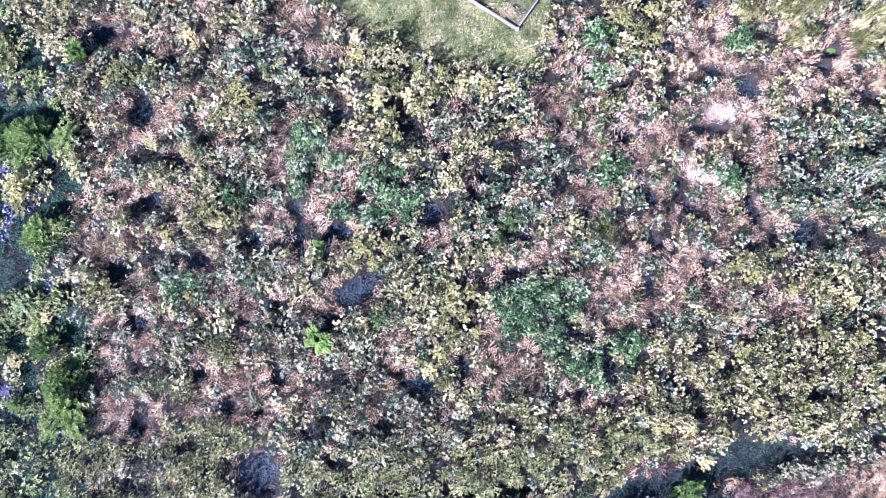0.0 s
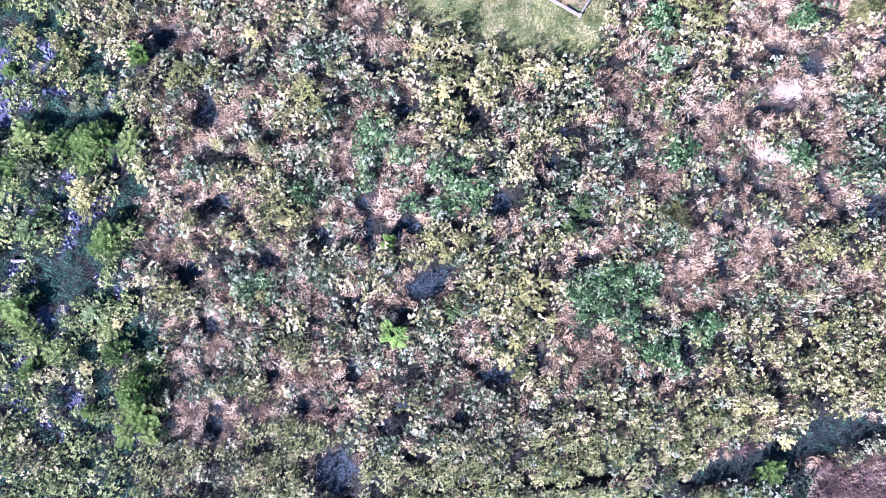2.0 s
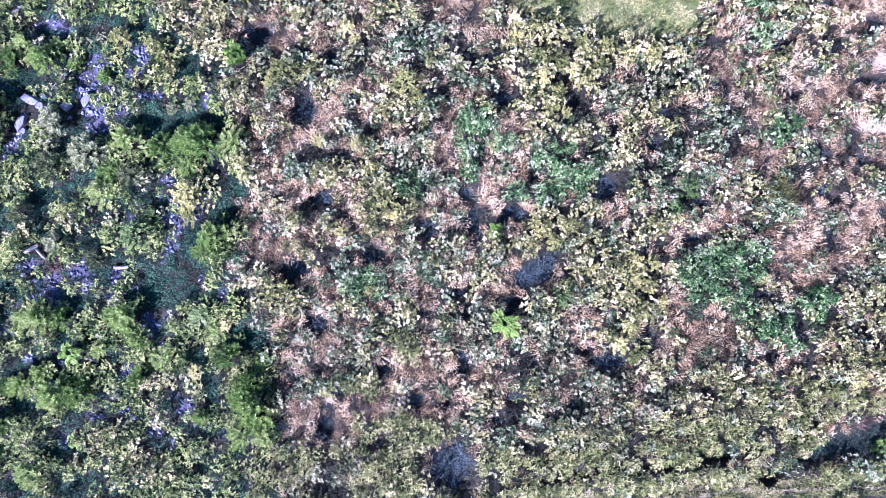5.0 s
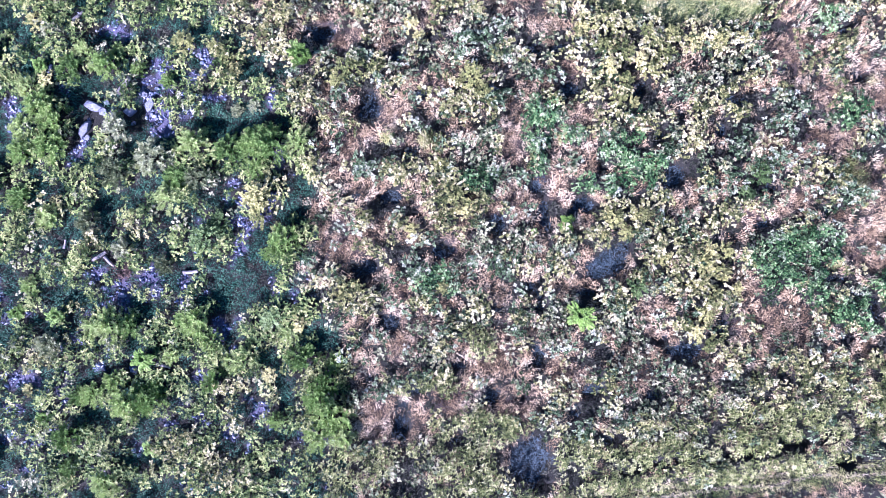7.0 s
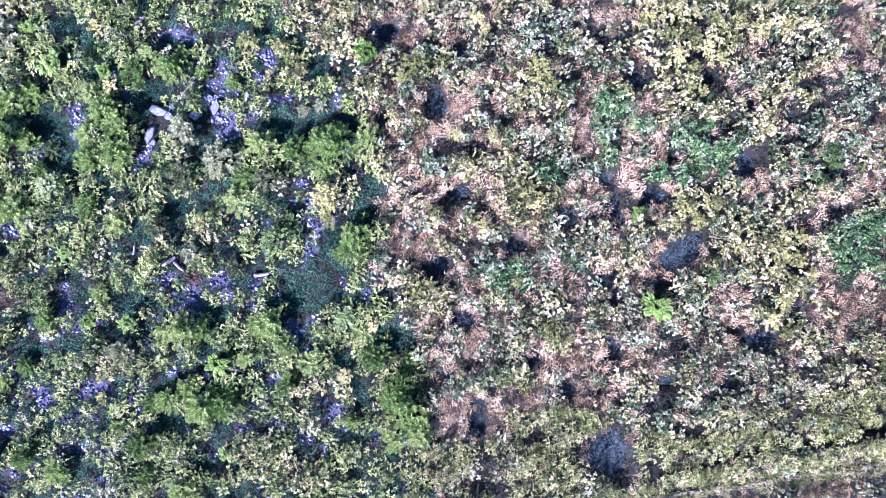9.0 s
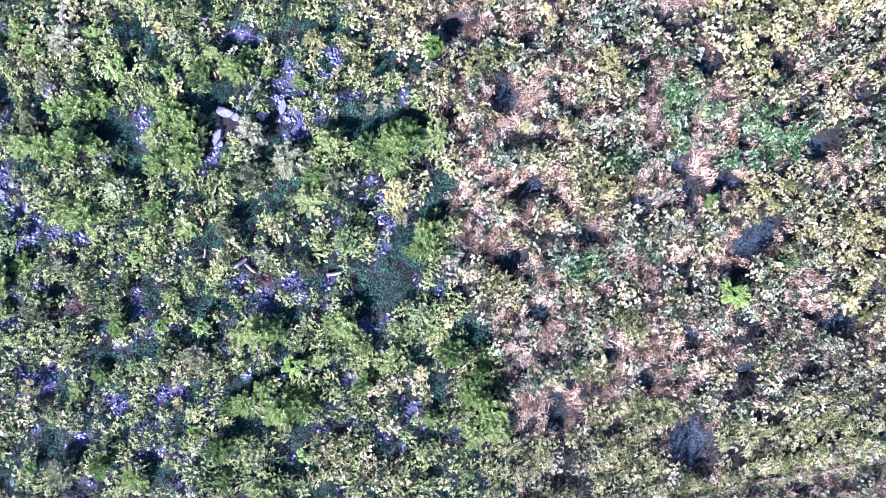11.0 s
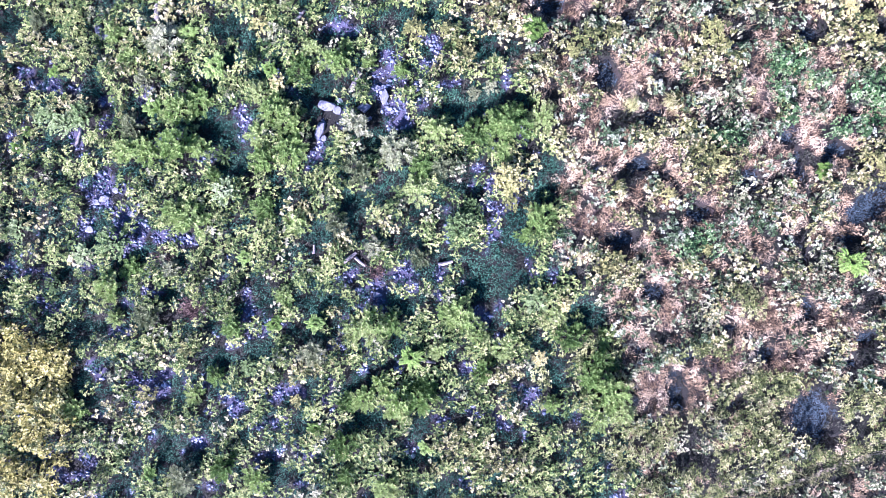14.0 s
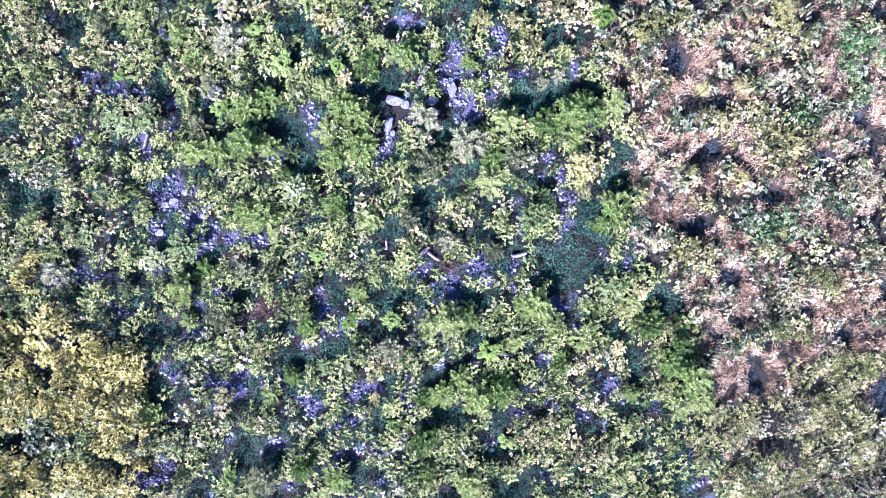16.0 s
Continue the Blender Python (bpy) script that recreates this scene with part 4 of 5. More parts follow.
SHAPES = {
    "dry_grass": [grass(38, 0.16, 0.09, 0.12, 0.0095, 0.9, (0.5, 0.0)) for _ in range(12)],
    "straw": [grass(44, 0.18, 0.12, 0.28, 0.009, 0.9, (1.1, 0.0)) for _ in range(5)],
    "slate": [grass(40, 0.19, 0.04, 0.09, 0.022, 0.9) for _ in range(5)],
    "turf": [grass(40, 0.19, 0.05, 0.09, 0.018, 0.9) for _ in range(5)],
    "litter": [grass(9, 0.16, 0.05, 0.13, 0.03, 0.9) for _ in range(6)],
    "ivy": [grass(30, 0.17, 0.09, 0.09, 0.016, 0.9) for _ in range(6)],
    "reed_grass": [grass(44, 0.17, 0.36, 0.24, 0.014, 0.8, (0.5, 0.0)) for _ in range(8)],
    "dead_stalk": [grass(30, 0.17, 0.14, 0.24, 0.012, 0.9) for _ in range(4)],
    "lawn": [grass(34, 0.17, 0.10, 0.13, 0.012, 0.9, (0.5, 0.0)) for _ in range(8)],
    "pale_weed": [clump(9, 9, 0.25, 0.54, 0.082, 0.056, (-0.2, 1.1), 0.40) for _ in range(10)],
    "grey_weed": [clump(8, 9, 0.25, 0.44, 0.080, 0.054, (-0.2, 1.1), 0.42) for _ in range(10)],
    "olive_weed": [clump(15, 8, 0.25, 0.36, 0.078, 0.032, (0.0, 1.0), 0.3) for _ in range(8)],
    "dark_weed": [clump(9, 9, 0.25, 0.48, 0.080, 0.056, (-0.2, 1.1), 0.42) for _ in range(10)],
    "bramble": [clump(15, 6, 0.25, 0.42, 0.072, 0.056, (-0.2, 0.7), 0.28) for _ in range(8)],
    "yellow_broom": [clump(20, 8, 0.26, 0.60, 0.074, 0.050, (-0.1, 1.2), 0.18) for _ in range(8)],
    "wood_weed": [clump(12, 8, 0.25, 0.38, 0.080, 0.046, (-0.1, 1.0), 0.42) for _ in range(10)],
}
TALL = ("pale_weed", "grey_weed", "olive_weed", "dark_weed", "bramble", "yellow_broom", "wood_weed")
OPEN_GROUND = []  # round boulders and logs: place and reach
SHADED = []  # under shrubs: place and reach


# ---- stones and timber lying about ----
def boulder(x, y, rx, ry, turn):
    """A weathered block: a lump cut off along several planes."""
    bm = bmesh.new()
    bmesh.ops.create_icosphere(bm, subdivisions=4, radius=1.0)
    seed = Vector((x * 3.1, y * 2.7, 0.5))
    cuts = [(Vector((0.25, -0.2, 1)).normalized(), 0.5), (Vector((-0.5, 0.35, 0.9)).normalized(), 0.6)]
    for i in range(9):
        a = 0.7 * i + noise.noise(seed + Vector((i, 0, 0)))
        cuts.append((Vector((math.cos(a), math.sin(a), 0.9 * noise.noise(seed + Vector((0, i * 1.7, 0))) + 0.2)).normalized(), 0.72 + 0.2 * noise.noise(seed + Vector((0, 0, i * 2.3)))))
    for v in bm.verts:
        p = v.co * (1.1 + 0.25 * noise.noise(v.co * 1.3 + seed))
        for n, d in cuts:
            over = p.dot(n) - d
            if over > 0:
                p = p - n * over * 0.93
        p = p * (1 + 0.05 * noise.noise(v.co * 5.0 + seed) + 0.03 * noise.noise(v.co * 12.0 + seed))
        v.co = Vector((p.x * rx * 1.05, p.y * ry * 1.05, p.z * 1.1 * min(rx, ry) + 0.4 * min(rx, ry)))
    me = bpy.data.meshes.new("boulder")
    bm.to_mesh(me)
    bm.free()
    me.materials.append(M["boulder"])
    ob = new("boulder", me)
    z = float(ground_height(np.array([x]), np.array([y]))[0])
    ob.matrix_world = pose(x, y, z - 0.02, 0, 0, turn)
    OPEN_GROUND.append((x, y, max(rx, ry) * 1.05))
    big = max(rx, ry) > 0.25
    return tagged(ob, "large pale blue-grey boulder among green shrubs" if big else "small pale blue-grey boulder beside loose rubble", "boulder", "boulders in the wood")


def log(x, y, rx, ry, turn):
    """A fallen, weathered piece of timber lying on the ground."""
    if ry > rx:
        rx, ry, turn = ry, rx, turn + 90
    bm = bmesh.new()
    bmesh.ops.create_cone(bm, cap_ends=True, segments=10, radius1=ry, radius2=ry * 0.7, depth=2 * rx)
    bmesh.ops.subdivide_edges(bm, edges=[e for e in bm.edges if abs(e.verts[0].co.z - e.verts[1].co.z) > rx], cuts=5)
    for v in bm.verts:
        k = 1 + 0.3 * noise.noise(v.co * 6 + Vector((x, y, 0)))
        v.co = Vector((v.co.z, v.co.x * k + 0.05 * noise.noise(Vector((v.co.z * 2, x, y))), v.co.y * k + ry * 0.8))
    me = bpy.data.meshes.new("log")
    bm.to_mesh(me)
    bm.free()
    me.materials.append(M["wood"])
    ob = new("log", me)
    z = float(ground_height(np.array([x]), np.array([y]))[0])
    ob.matrix_world = pose(x, y, z, 0, 0, turn)
    c, s = math.cos(radians(turn)), math.sin(radians(turn))
    for k in (-0.7, 0.0, 0.7):
        OPEN_GROUND.append((x + k * rx * c, y + k * rx * s, 0.14))
    return tagged(ob, "bleached fallen log lying among stones and weeds", "log", "fallen logs")


boulder(-21.05, 6.07, 0.38, 0.20, -26)
boulder(-20.72, 5.82, 0.18, 0.16, -14)
boulder(-21.48, 5.29, 0.18, 0.40, -32)
boulder(-19.02, 5.89, 0.18, 0.32, -22)
boulder(-19.77, 5.72, 0.26, 0.18, -4)
boulder(-19.22, 6.28, 0.20, 0.12, -14)
boulder(-19.70, 5.29, 0.12, 0.08, 15)
boulder(-19.00, 5.52, 0.08, 0.08, -14)
boulder(-21.40, 4.99, 0.12, 0.12, -14)
boulder(-20.57, 6.15, 0.12, 0.10, -14)
boulder(-28.23, 10.46, 0.16, 0.32, 0)
boulder(-28.04, 10.21, 0.20, 0.12, -34)
boulder(-29.33, 4.69, 0.20, 0.14, 5)
boulder(-29.61, 4.62, 0.14, 0.12, -14)
boulder(-28.88, 4.87, 0.14, 0.12, -14)
boulder(-30.07, 3.77, 0.20, 0.14, -14)
boulder(-28.51, 3.93, 0.18, 0.12, -14)
boulder(-28.15, 4.18, 0.14, 0.10, 5)
boulder(-20.85, -0.75, 0.16, 0.12, -14)
boulder(-21.38, -0.45, 0.14, 0.10, 15)
boulder(-21.85, -0.18, 0.12, 0.10, -14)
boulder(-18.66, 4.74, 0.10, 0.08, -14)
boulder(-18.40, 5.02, 0.10, 0.08, -14)
boulder(-18.86, 5.34, 0.10, 0.08, -14)
boulder(-17.10, 7.46, 0.14, 0.10, -14)
boulder(-16.90, -6.62, 0.14, 0.10, -14)
log(-19.89, 6.68, 0.36, 0.10, 47)
log(-26.07, 10.60, 0.10, 0.28, -14)
log(-29.74, 6.91, 0.06, 0.26, -34)
log(-21.47, 0.73, 0.28, 0.08, 27)
log(-19.62, -3.42, 0.26, 0.06, -24)
log(-22.64, 1.29, 0.06, 0.16, -14)
log(-18.27, -0.23, 0.26, 0.08, 0)
log(-22.32, -6.82, 0.26, 0.06, -22)
log(-21.13, 0.50, 0.24, 0.06, -49)
log(-21.25, 9.35, 0.24, 0.06, 35)


# ---- shrubs and ferns ----
def tube(points, radii, sides=3):
    v, f = [], []
    for p, r in zip(points, radii):
        for i in range(sides):
            a = 2 * math.pi * i / sides
            v.append((p[0] + r * math.cos(a), p[1] + r * math.sin(a), p[2]))
    for j in range(len(points) - 1):
        for i in range(sides):
            n, m = j * sides + i, j * sides + (i + 1) % sides
            f += [(n, m, m + sides), (n, m + sides, n + sides)]
    return v, f


def shrub_mesh(kind, sprays, leaves, length, width, height, spiky):
    """Stems from one foot to an uneven dome; each stem ends in a spray of leaves that points outwards. Radius one."""
    sv, sf, lv = [], [], []
    lobes = rng.uniform(0.62, 1.18, 9)
    for i in range(sprays):
        az = i * 2.39996 + rng.uniform(-0.35, 0.35)
        r = math.sqrt((i + 0.5) / sprays) * lobes[int(az * 9 / (2 * math.pi)) % 9]
        tip = np.array((r * math.cos(az), r * math.sin(az), height * math.sqrt(max(0.06, 1.05 - 0.9 * r * r)) * rng.uniform(0.72, 1.15)))
        mid = np.array((0.5 * tip[0], 0.5 * tip[1], 0.6 * tip[2]))
        v, f = tube([(0, 0, -0.05), mid, tip], (0.025, 0.014, 0.004))
        n = len(sv)
        sv += v
        sf += [(a + n, b + n, c + n) for a, b, c in f]
        out = np.array((math.cos(az) * r, math.sin(az) * r, 0.5))
        size = rng.uniform(0.75, 1.3)
        for j in range(leaves):
            k = 1 - 0.75 * (j / leaves) ** 1.4
            a2 = j * 2.39996 + rng.uniform(-0.5, 0.5)
            way = np.array((math.cos(a2), math.sin(a2), rng.uniform(-0.15, 0.45))) + out * spiky * rng.uniform(0.5, 1.3)
            s = rng.uniform(0.7, 1.2) * size * (0.6 + 0.5 * j / leaves)
            lv += leaf(mid + (tip - mid) * k, way, length * s, width * s, rng.uniform(0.0, 0.3))
    stems, crown = mesh_of(kind + "_stems", np.array(sv), np.array(sf)), mesh_of(kind + "_crown", np.array(lv), quads_to_triangles(len(lv) // 4))
    stems.materials.append(M["stem"])
    crown.materials.append(M[kind])
    return stems, crown


def fern_mesh(fronds):
    """Arching fronds, each a rib with pairs of leaflets. Radius one."""
    sv, sf, lv = [], [], []
    for i in range(fronds):
        az = rng.uniform(0, 2 * math.pi)
        inner = i < 14
        reach = rng.uniform(0.2, 0.55) if inner else rng.uniform(0.5, 1.1)
        d = np.array((math.cos(az), math.sin(az), 0.0))
        side = np.array((-math.sin(az), math.cos(az), 0.0))
        rib = [d * reach * u + np.array((0, 0, (0.5 if inner else 0.0) + (0.5 if inner else 0.95) * math.sin(min(1.0, u * 0.95) * 2.3) * rng.uniform(0.9, 1.0))) for u in np.linspace(0.02, 1, 8)]
        v, f = tube(rib, np.linspace(0.02, 0.004, 8), 3)
        n = len(sv)
        sv += v
        sf += [(a + n, b + n, c + n) for a, b, c in f]
        for j in range(1, 16):
            u = 0.03 + 0.97 * j / 16
            at = np.array([np.interp(u, np.linspace(0.02, 1, 8), [p[q] for p in rib]) for q in range(3)])
            for sgn in (-1, 1):
                le = 0.30 * (1.15 - u) + 0.06
                lv += leaf(at, side * sgn + d * 0.55 + np.array((0, 0, rng.uniform(-0.1, 0.25))), le, 0.085, 0.15)
    stems, crown = mesh_of("fern_ribs", np.array(sv), np.array(sf)), mesh_of("fern_fronds", np.array(lv), quads_to_triangles(len(lv) // 4))
    stems.materials.append(M["stem"])
    crown.materials.append(M["fern"])
    return stems, crown


MODELS = {
    "shrub_green": [shrub_mesh("shrub_green", 60, 25, 0.20, 0.046, 0.86, 0.95) for _ in range(7)],
    "shrub_grey": [shrub_mesh("shrub_grey", 50, 24, 0.24, 0.040, 0.92, 1.1) for _ in range(5)],
    "shrub_dark": [shrub_mesh("shrub_dark", 66, 14, 0.13, 0.085, 0.88, 0.4) for _ in range(5)],
    "shrub_pale": [shrub_mesh("shrub_pale", 30, 11, 0.20, 0.115, 1.15, 0.3) for _ in range(8)],
    "fern": [fern_mesh(36) for _ in range(4)],
}
WORDS = {
    "shrub_green": ("shrub", "bushy bright green shrub with feathery leaves", "shrub", "shrubs in the wood"),
    "shrub_grey": ("shrub", "rounded grey-green shrub with narrow silvery leaves", "shrub", "shrubs in the wood"),
    "shrub_dark": ("shrub", "dense dark green shrub with small round leaves", "shrub", "shrubs in the wood"),
    "shrub_pale": ("shrub", "pale yellow-green bushy shrub with seed heads", "shrub", "pale shrubs in the field"),
    "fern": ("fern", "vivid light green fern with arching fronds", "fern", "ferns"),
}


def plant(kind, x, y, r):
    name, label, category, group = WORDS[kind]
    stems, crown = MODELS[kind][int(rng.integers(len(MODELS[kind])))]
    root = tagged(new(name), label, category, group)
    z = float(ground_height(np.array([x]), np.array([y]))[0])
    r = 0.86 * r
    root.matrix_world = pose(x, y, z, 0, 0, rng.uniform(0, 360)) @ Matrix.Diagonal((r * rng.uniform(0.9, 1.12), r * rng.uniform(0.9, 1.12), r * rng.uniform(0.85, 1.2), 1))
    for part_name, me in (("trunk" if kind != "fern" else "stalk", stems), ("crown", crown)):
        ob = new(part_name, me)
        ob.parent = root
    SHADED.append((x, y, 0.65 * r))
    return root


plant("fern", -13.51, 7.04, 0.53)
plant("fern", -4.79, -0.09, 0.45)
plant("fern", -4.76, -3.35, 0.69)
plant("fern", 13.62, 7.04, 0.20)
plant("fern", -5.96, -0.26, 0.18)
plant("shrub_green", -14.97, 3.88, 0.94)
plant("shrub_green", -13.85, 3.84, 0.73)
plant("shrub_green", -15.53, 3.11, 0.61)
plant("shrub_green", -14.80, 0.47, 0.90)
plant("shrub_green", -14.67, -3.73, 0.78)
plant("shrub_green", -13.89, -4.64, 0.69)
plant("shrub_green", -13.84, -5.72, 0.94)
plant("shrub_green", -14.38, -6.59, 0.78)
plant("shrub_green", -13.53, -6.68, 0.61)
plant("shrub_green", -14.30, -5.15, 0.69)
plant("shrub_green", -14.98, -2.84, 0.53)
plant("shrub_green", -15.85, -5.81, 0.45)
plant("shrub_green", -13.57, -4.06, 0.49)
plant("shrub_green", 8.47, -8.74, 0.73)
plant("shrub_pale", -15.48, 2.13, 0.73)
plant("shrub_pale", -8.59, 1.22, 0.69)
plant("shrub_pale", -8.34, 0.82, 0.49)
plant("shrub_pale", -7.57, 5.43, 0.69)
plant("shrub_pale", -7.21, 4.86, 0.49)
plant("shrub_pale", -11.73, 6.26, 0.65)
plant("shrub_pale", -12.30, 5.89, 0.49)
plant("shrub_pale", -9.46, 7.56, 0.45)
plant("shrub_pale", -9.17, 7.11, 0.37)
plant("shrub_pale", -8.92, 2.51, 0.37)
plant("shrub_pale", -11.85, 1.01, 0.37)
plant("shrub_pale", -14.61, -2.54, 0.45)
plant("shrub_pale", -15.87, -4.18, 0.41)
plant("shrub_pale", -10.79, 6.19, 0.45)
plant("shrub_pale", -12.93, -1.61, 0.53)
plant("shrub_pale", -12.45, -1.42, 0.45)
plant("shrub_pale", -9.40, -1.82, 0.37)
plant("shrub_pale", -10.21, 0.31, 0.37)
plant("shrub_pale", -3.47, 6.67, 0.45)
plant("shrub_pale", -2.86, 6.05, 0.49)
plant("shrub_pale", -1.96, 5.75, 0.45)
plant("shrub_pale", -1.15, 6.36, 0.41)
plant("shrub_pale", -0.34, 6.14, 0.49)
plant("shrub_pale", 0.46, 5.84, 0.49)
plant("shrub_pale", 1.27, 5.63, 0.49)
plant("shrub_pale", 2.17, 5.75, 0.41)
plant("shrub_pale", 2.69, 5.81, 0.29)
plant("shrub_pale", -2.66, 5.14, 0.53)
plant("shrub_pale", -2.15, 4.64, 0.49)
plant("shrub_pale", -2.46, 4.04, 0.49)
plant("shrub_pale", -1.96, 3.85, 0.37)
plant("shrub_pale", -1.55, 5.36, 0.41)
plant("shrub_pale", -1.15, 4.95, 0.45)
plant("shrub_pale", -0.54, 5.45, 0.41)
plant("shrub_pale", -3.16, -0.09, 0.53)
plant("shrub_pale", -2.77, -0.70, 0.45)
plant("shrub_pale", -3.59, -0.60, 0.37)
plant("shrub_pale", -2.16, -0.09, 0.41)
plant("shrub_pale", -0.14, -2.21, 0.49)
plant("shrub_pale", 0.47, -2.51, 0.45)
plant("shrub_pale", -0.55, -2.82, 0.41)
plant("shrub_pale", 0.06, -3.22, 0.49)
plant("shrub_pale", -0.34, -3.82, 0.49)
plant("shrub_pale", -1.05, -4.14, 0.41)
plant("shrub_pale", -0.75, -4.43, 0.49)
plant("shrub_pale", -0.34, -4.94, 0.45)
plant("shrub_pale", 0.06, -1.60, 0.49)
plant("shrub_pale", 0.67, -1.71, 0.41)
plant("shrub_pale", 0.87, -3.12, 0.41)
plant("shrub_pale", -1.56, -1.71, 0.37)
plant("shrub_pale", 6.04, 7.99, 0.61)
plant("shrub_pale", 6.66, 7.50, 0.53)
plant("shrub_pale", 6.57, 6.82, 0.45)
plant("shrub_pale", 7.07, 8.32, 0.45)
plant("shrub_pale", 7.29, 7.34, 0.37)
plant("shrub_pale", 5.60, 6.96, 0.29)
plant("shrub_pale", 10.07, -0.69, 0.49)
plant("shrub_pale", 10.66, -1.09, 0.49)
plant("shrub_pale", 11.48, -0.29, 0.41)
plant("shrub_pale", 12.07, -1.49, 0.45)
plant("shrub_pale", 7.49, -6.32, 0.49)
plant("shrub_pale", 8.50, -6.42, 0.45)
plant("shrub_pale", 6.49, -6.72, 0.49)
plant("shrub_pale", 9.50, -4.11, 0.41)
plant("shrub_pale", 10.29, -3.70, 0.45)
plant("shrub_pale", 13.05, -3.09, 0.49)
plant("shrub_pale", 14.04, -1.89, 0.49)
plant("shrub_pale", 14.44, -3.29, 0.49)
plant("shrub_pale", 13.85, -4.49, 0.49)
plant("shrub_pale", 12.48, -5.70, 0.45)
plant("shrub_pale", 10.89, -5.91, 0.45)
plant("shrub_pale", 9.08, -7.71, 0.53)
plant("shrub_dark", -2.62, -2.63, 0.57)
plant("shrub_dark", 2.17, 0.81, 0.53)
plant("shrub_dark", 1.67, 0.21, 0.45)
plant("fern", -22.67, 7.65, 0.40)
plant("fern", -13.40, 6.81, 0.56)
plant("fern", -24.41, 8.17, 0.56)
plant("fern", -29.96, 9.33, 0.28)
plant("fern", -26.87, 7.30, 0.40)
plant("fern", -31.28, 7.50, 0.28)
plant("fern", -24.97, 1.52, 0.36)
plant("fern", -29.86, -4.96, 0.36)
plant("fern", -24.49, -0.89, 0.40)
plant("fern", -23.08, -1.26, 0.44)
plant("fern", -20.16, -3.10, 0.56)
plant("fern", -20.38, -6.30, 0.34)
plant("fern", -31.80, 7.03, 0.28)
plant("fern", -23.88, -4.71, 0.36)
plant("fern", -25.08, 9.58, 0.40)
plant("shrub_green", -26.03, 7.05, 0.84)
plant("shrub_green", -25.23, 7.16, 0.72)
plant("shrub_green", -26.33, 5.83, 0.92)
plant("shrub_green", -27.38, 5.79, 0.72)
plant("shrub_green", -25.65, 5.59, 0.68)
plant("shrub_green", -28.10, 6.06, 0.72)
plant("shrub_green", -27.33, 9.18, 0.60)
plant("shrub_green", -27.62, 10.07, 0.52)
plant("shrub_green", -26.43, 3.20, 0.88)
plant("shrub_green", -26.97, 3.65, 0.60)
plant("shrub_green", -29.62, 1.66, 0.80)
plant("shrub_green", -28.79, 2.03, 0.60)
plant("shrub_green", -25.91, -0.71, 0.60)
plant("shrub_green", -31.86, -2.15, 0.60)
plant("shrub_green", -27.73, -2.64, 0.48)
plant("shrub_green", -26.93, -2.25, 0.48)
plant("shrub_green", -22.88, 6.29, 0.76)
plant("shrub_green", -22.39, 5.72, 0.76)
plant("shrub_green", -22.62, 4.78, 0.84)
plant("shrub_green", -23.51, 4.63, 0.76)
plant("shrub_green", -23.51, 5.59, 0.68)
plant("shrub_green", -20.32, 7.37, 0.72)
plant("shrub_green", -21.58, 7.51, 0.68)
plant("shrub_green", -19.30, 7.14, 0.40)
plant("shrub_green", -18.24, 6.59, 0.36)
plant("shrub_green", -17.55, 4.27, 0.76)
plant("shrub_green", -18.33, 3.19, 0.72)
plant("shrub_green", -16.37, 3.86, 0.76)
plant("shrub_green", -15.37, 3.93, 0.80)
plant("shrub_green", -18.72, 2.47, 0.76)
plant("shrub_green", -22.94, 2.26, 0.68)
plant("shrub_green", -23.92, 3.12, 0.60)
plant("shrub_green", -23.23, 6.98, 0.52)
plant("shrub_green", -15.31, 0.13, 0.44)
plant("shrub_green", -21.06, 8.01, 0.52)
plant("shrub_green", -19.89, 7.92, 0.44)
plant("shrub_green", -25.38, 4.55, 0.40)
plant("shrub_green", -29.84, 0.50, 0.40)
plant("shrub_green", -21.22, -1.83, 0.84)
plant("shrub_green", -21.81, -1.77, 0.60)
plant("shrub_green", -20.54, -1.90, 0.60)
plant("shrub_green", -18.13, -2.12, 0.84)
plant("shrub_green", -18.65, -1.90, 0.60)
plant("shrub_green", -17.79, -2.82, 0.56)
plant("shrub_green", -21.33, -3.79, 0.60)
plant("shrub_green", -20.94, -4.55, 0.84)
plant("shrub_green", -22.10, -4.08, 0.68)
plant("shrub_green", -20.15, -4.57, 0.76)
plant("shrub_green", -19.84, -4.19, 0.52)
plant("shrub_green", -23.15, -5.43, 0.68)
plant("shrub_green", -23.96, -0.06, 0.48)
plant("shrub_green", -17.85, -4.20, 0.56)
plant("shrub_green", -22.63, -4.17, 0.48)
plant("shrub_green", -16.92, -3.63, 0.68)
plant("shrub_green", -27.30, -5.32, 0.64)
plant("shrub_green", -26.28, -5.98, 0.64)
plant("shrub_green", -22.04, -7.26, 0.72)
plant("shrub_green", -23.27, -6.62, 0.56)
plant("shrub_green", -19.15, -3.07, 0.48)
plant("shrub_grey", -26.02, 9.38, 0.84)
plant("shrub_grey", -27.75, 6.84, 0.56)
plant("shrub_grey", -28.62, 0.35, 0.60)
plant("shrub_grey", -28.70, -5.38, 0.68)
plant("shrub_grey", -20.13, 5.05, 0.64)
plant("shrub_grey", -19.04, 3.91, 0.84)
plant("shrub_grey", -20.41, 3.59, 0.72)
plant("shrub_grey", -21.64, 1.93, 0.56)
plant("shrub_grey", -15.96, 5.29, 0.32)
plant("shrub_grey", -15.31, 5.43, 0.36)
plant("shrub_grey", -23.41, -2.19, 0.60)
plant("shrub_grey", -33.80, 3.29, 0.68)
plant("shrub_grey", -27.52, 1.70, 0.44)
plant("shrub_grey", -20.52, 0.88, 0.52)
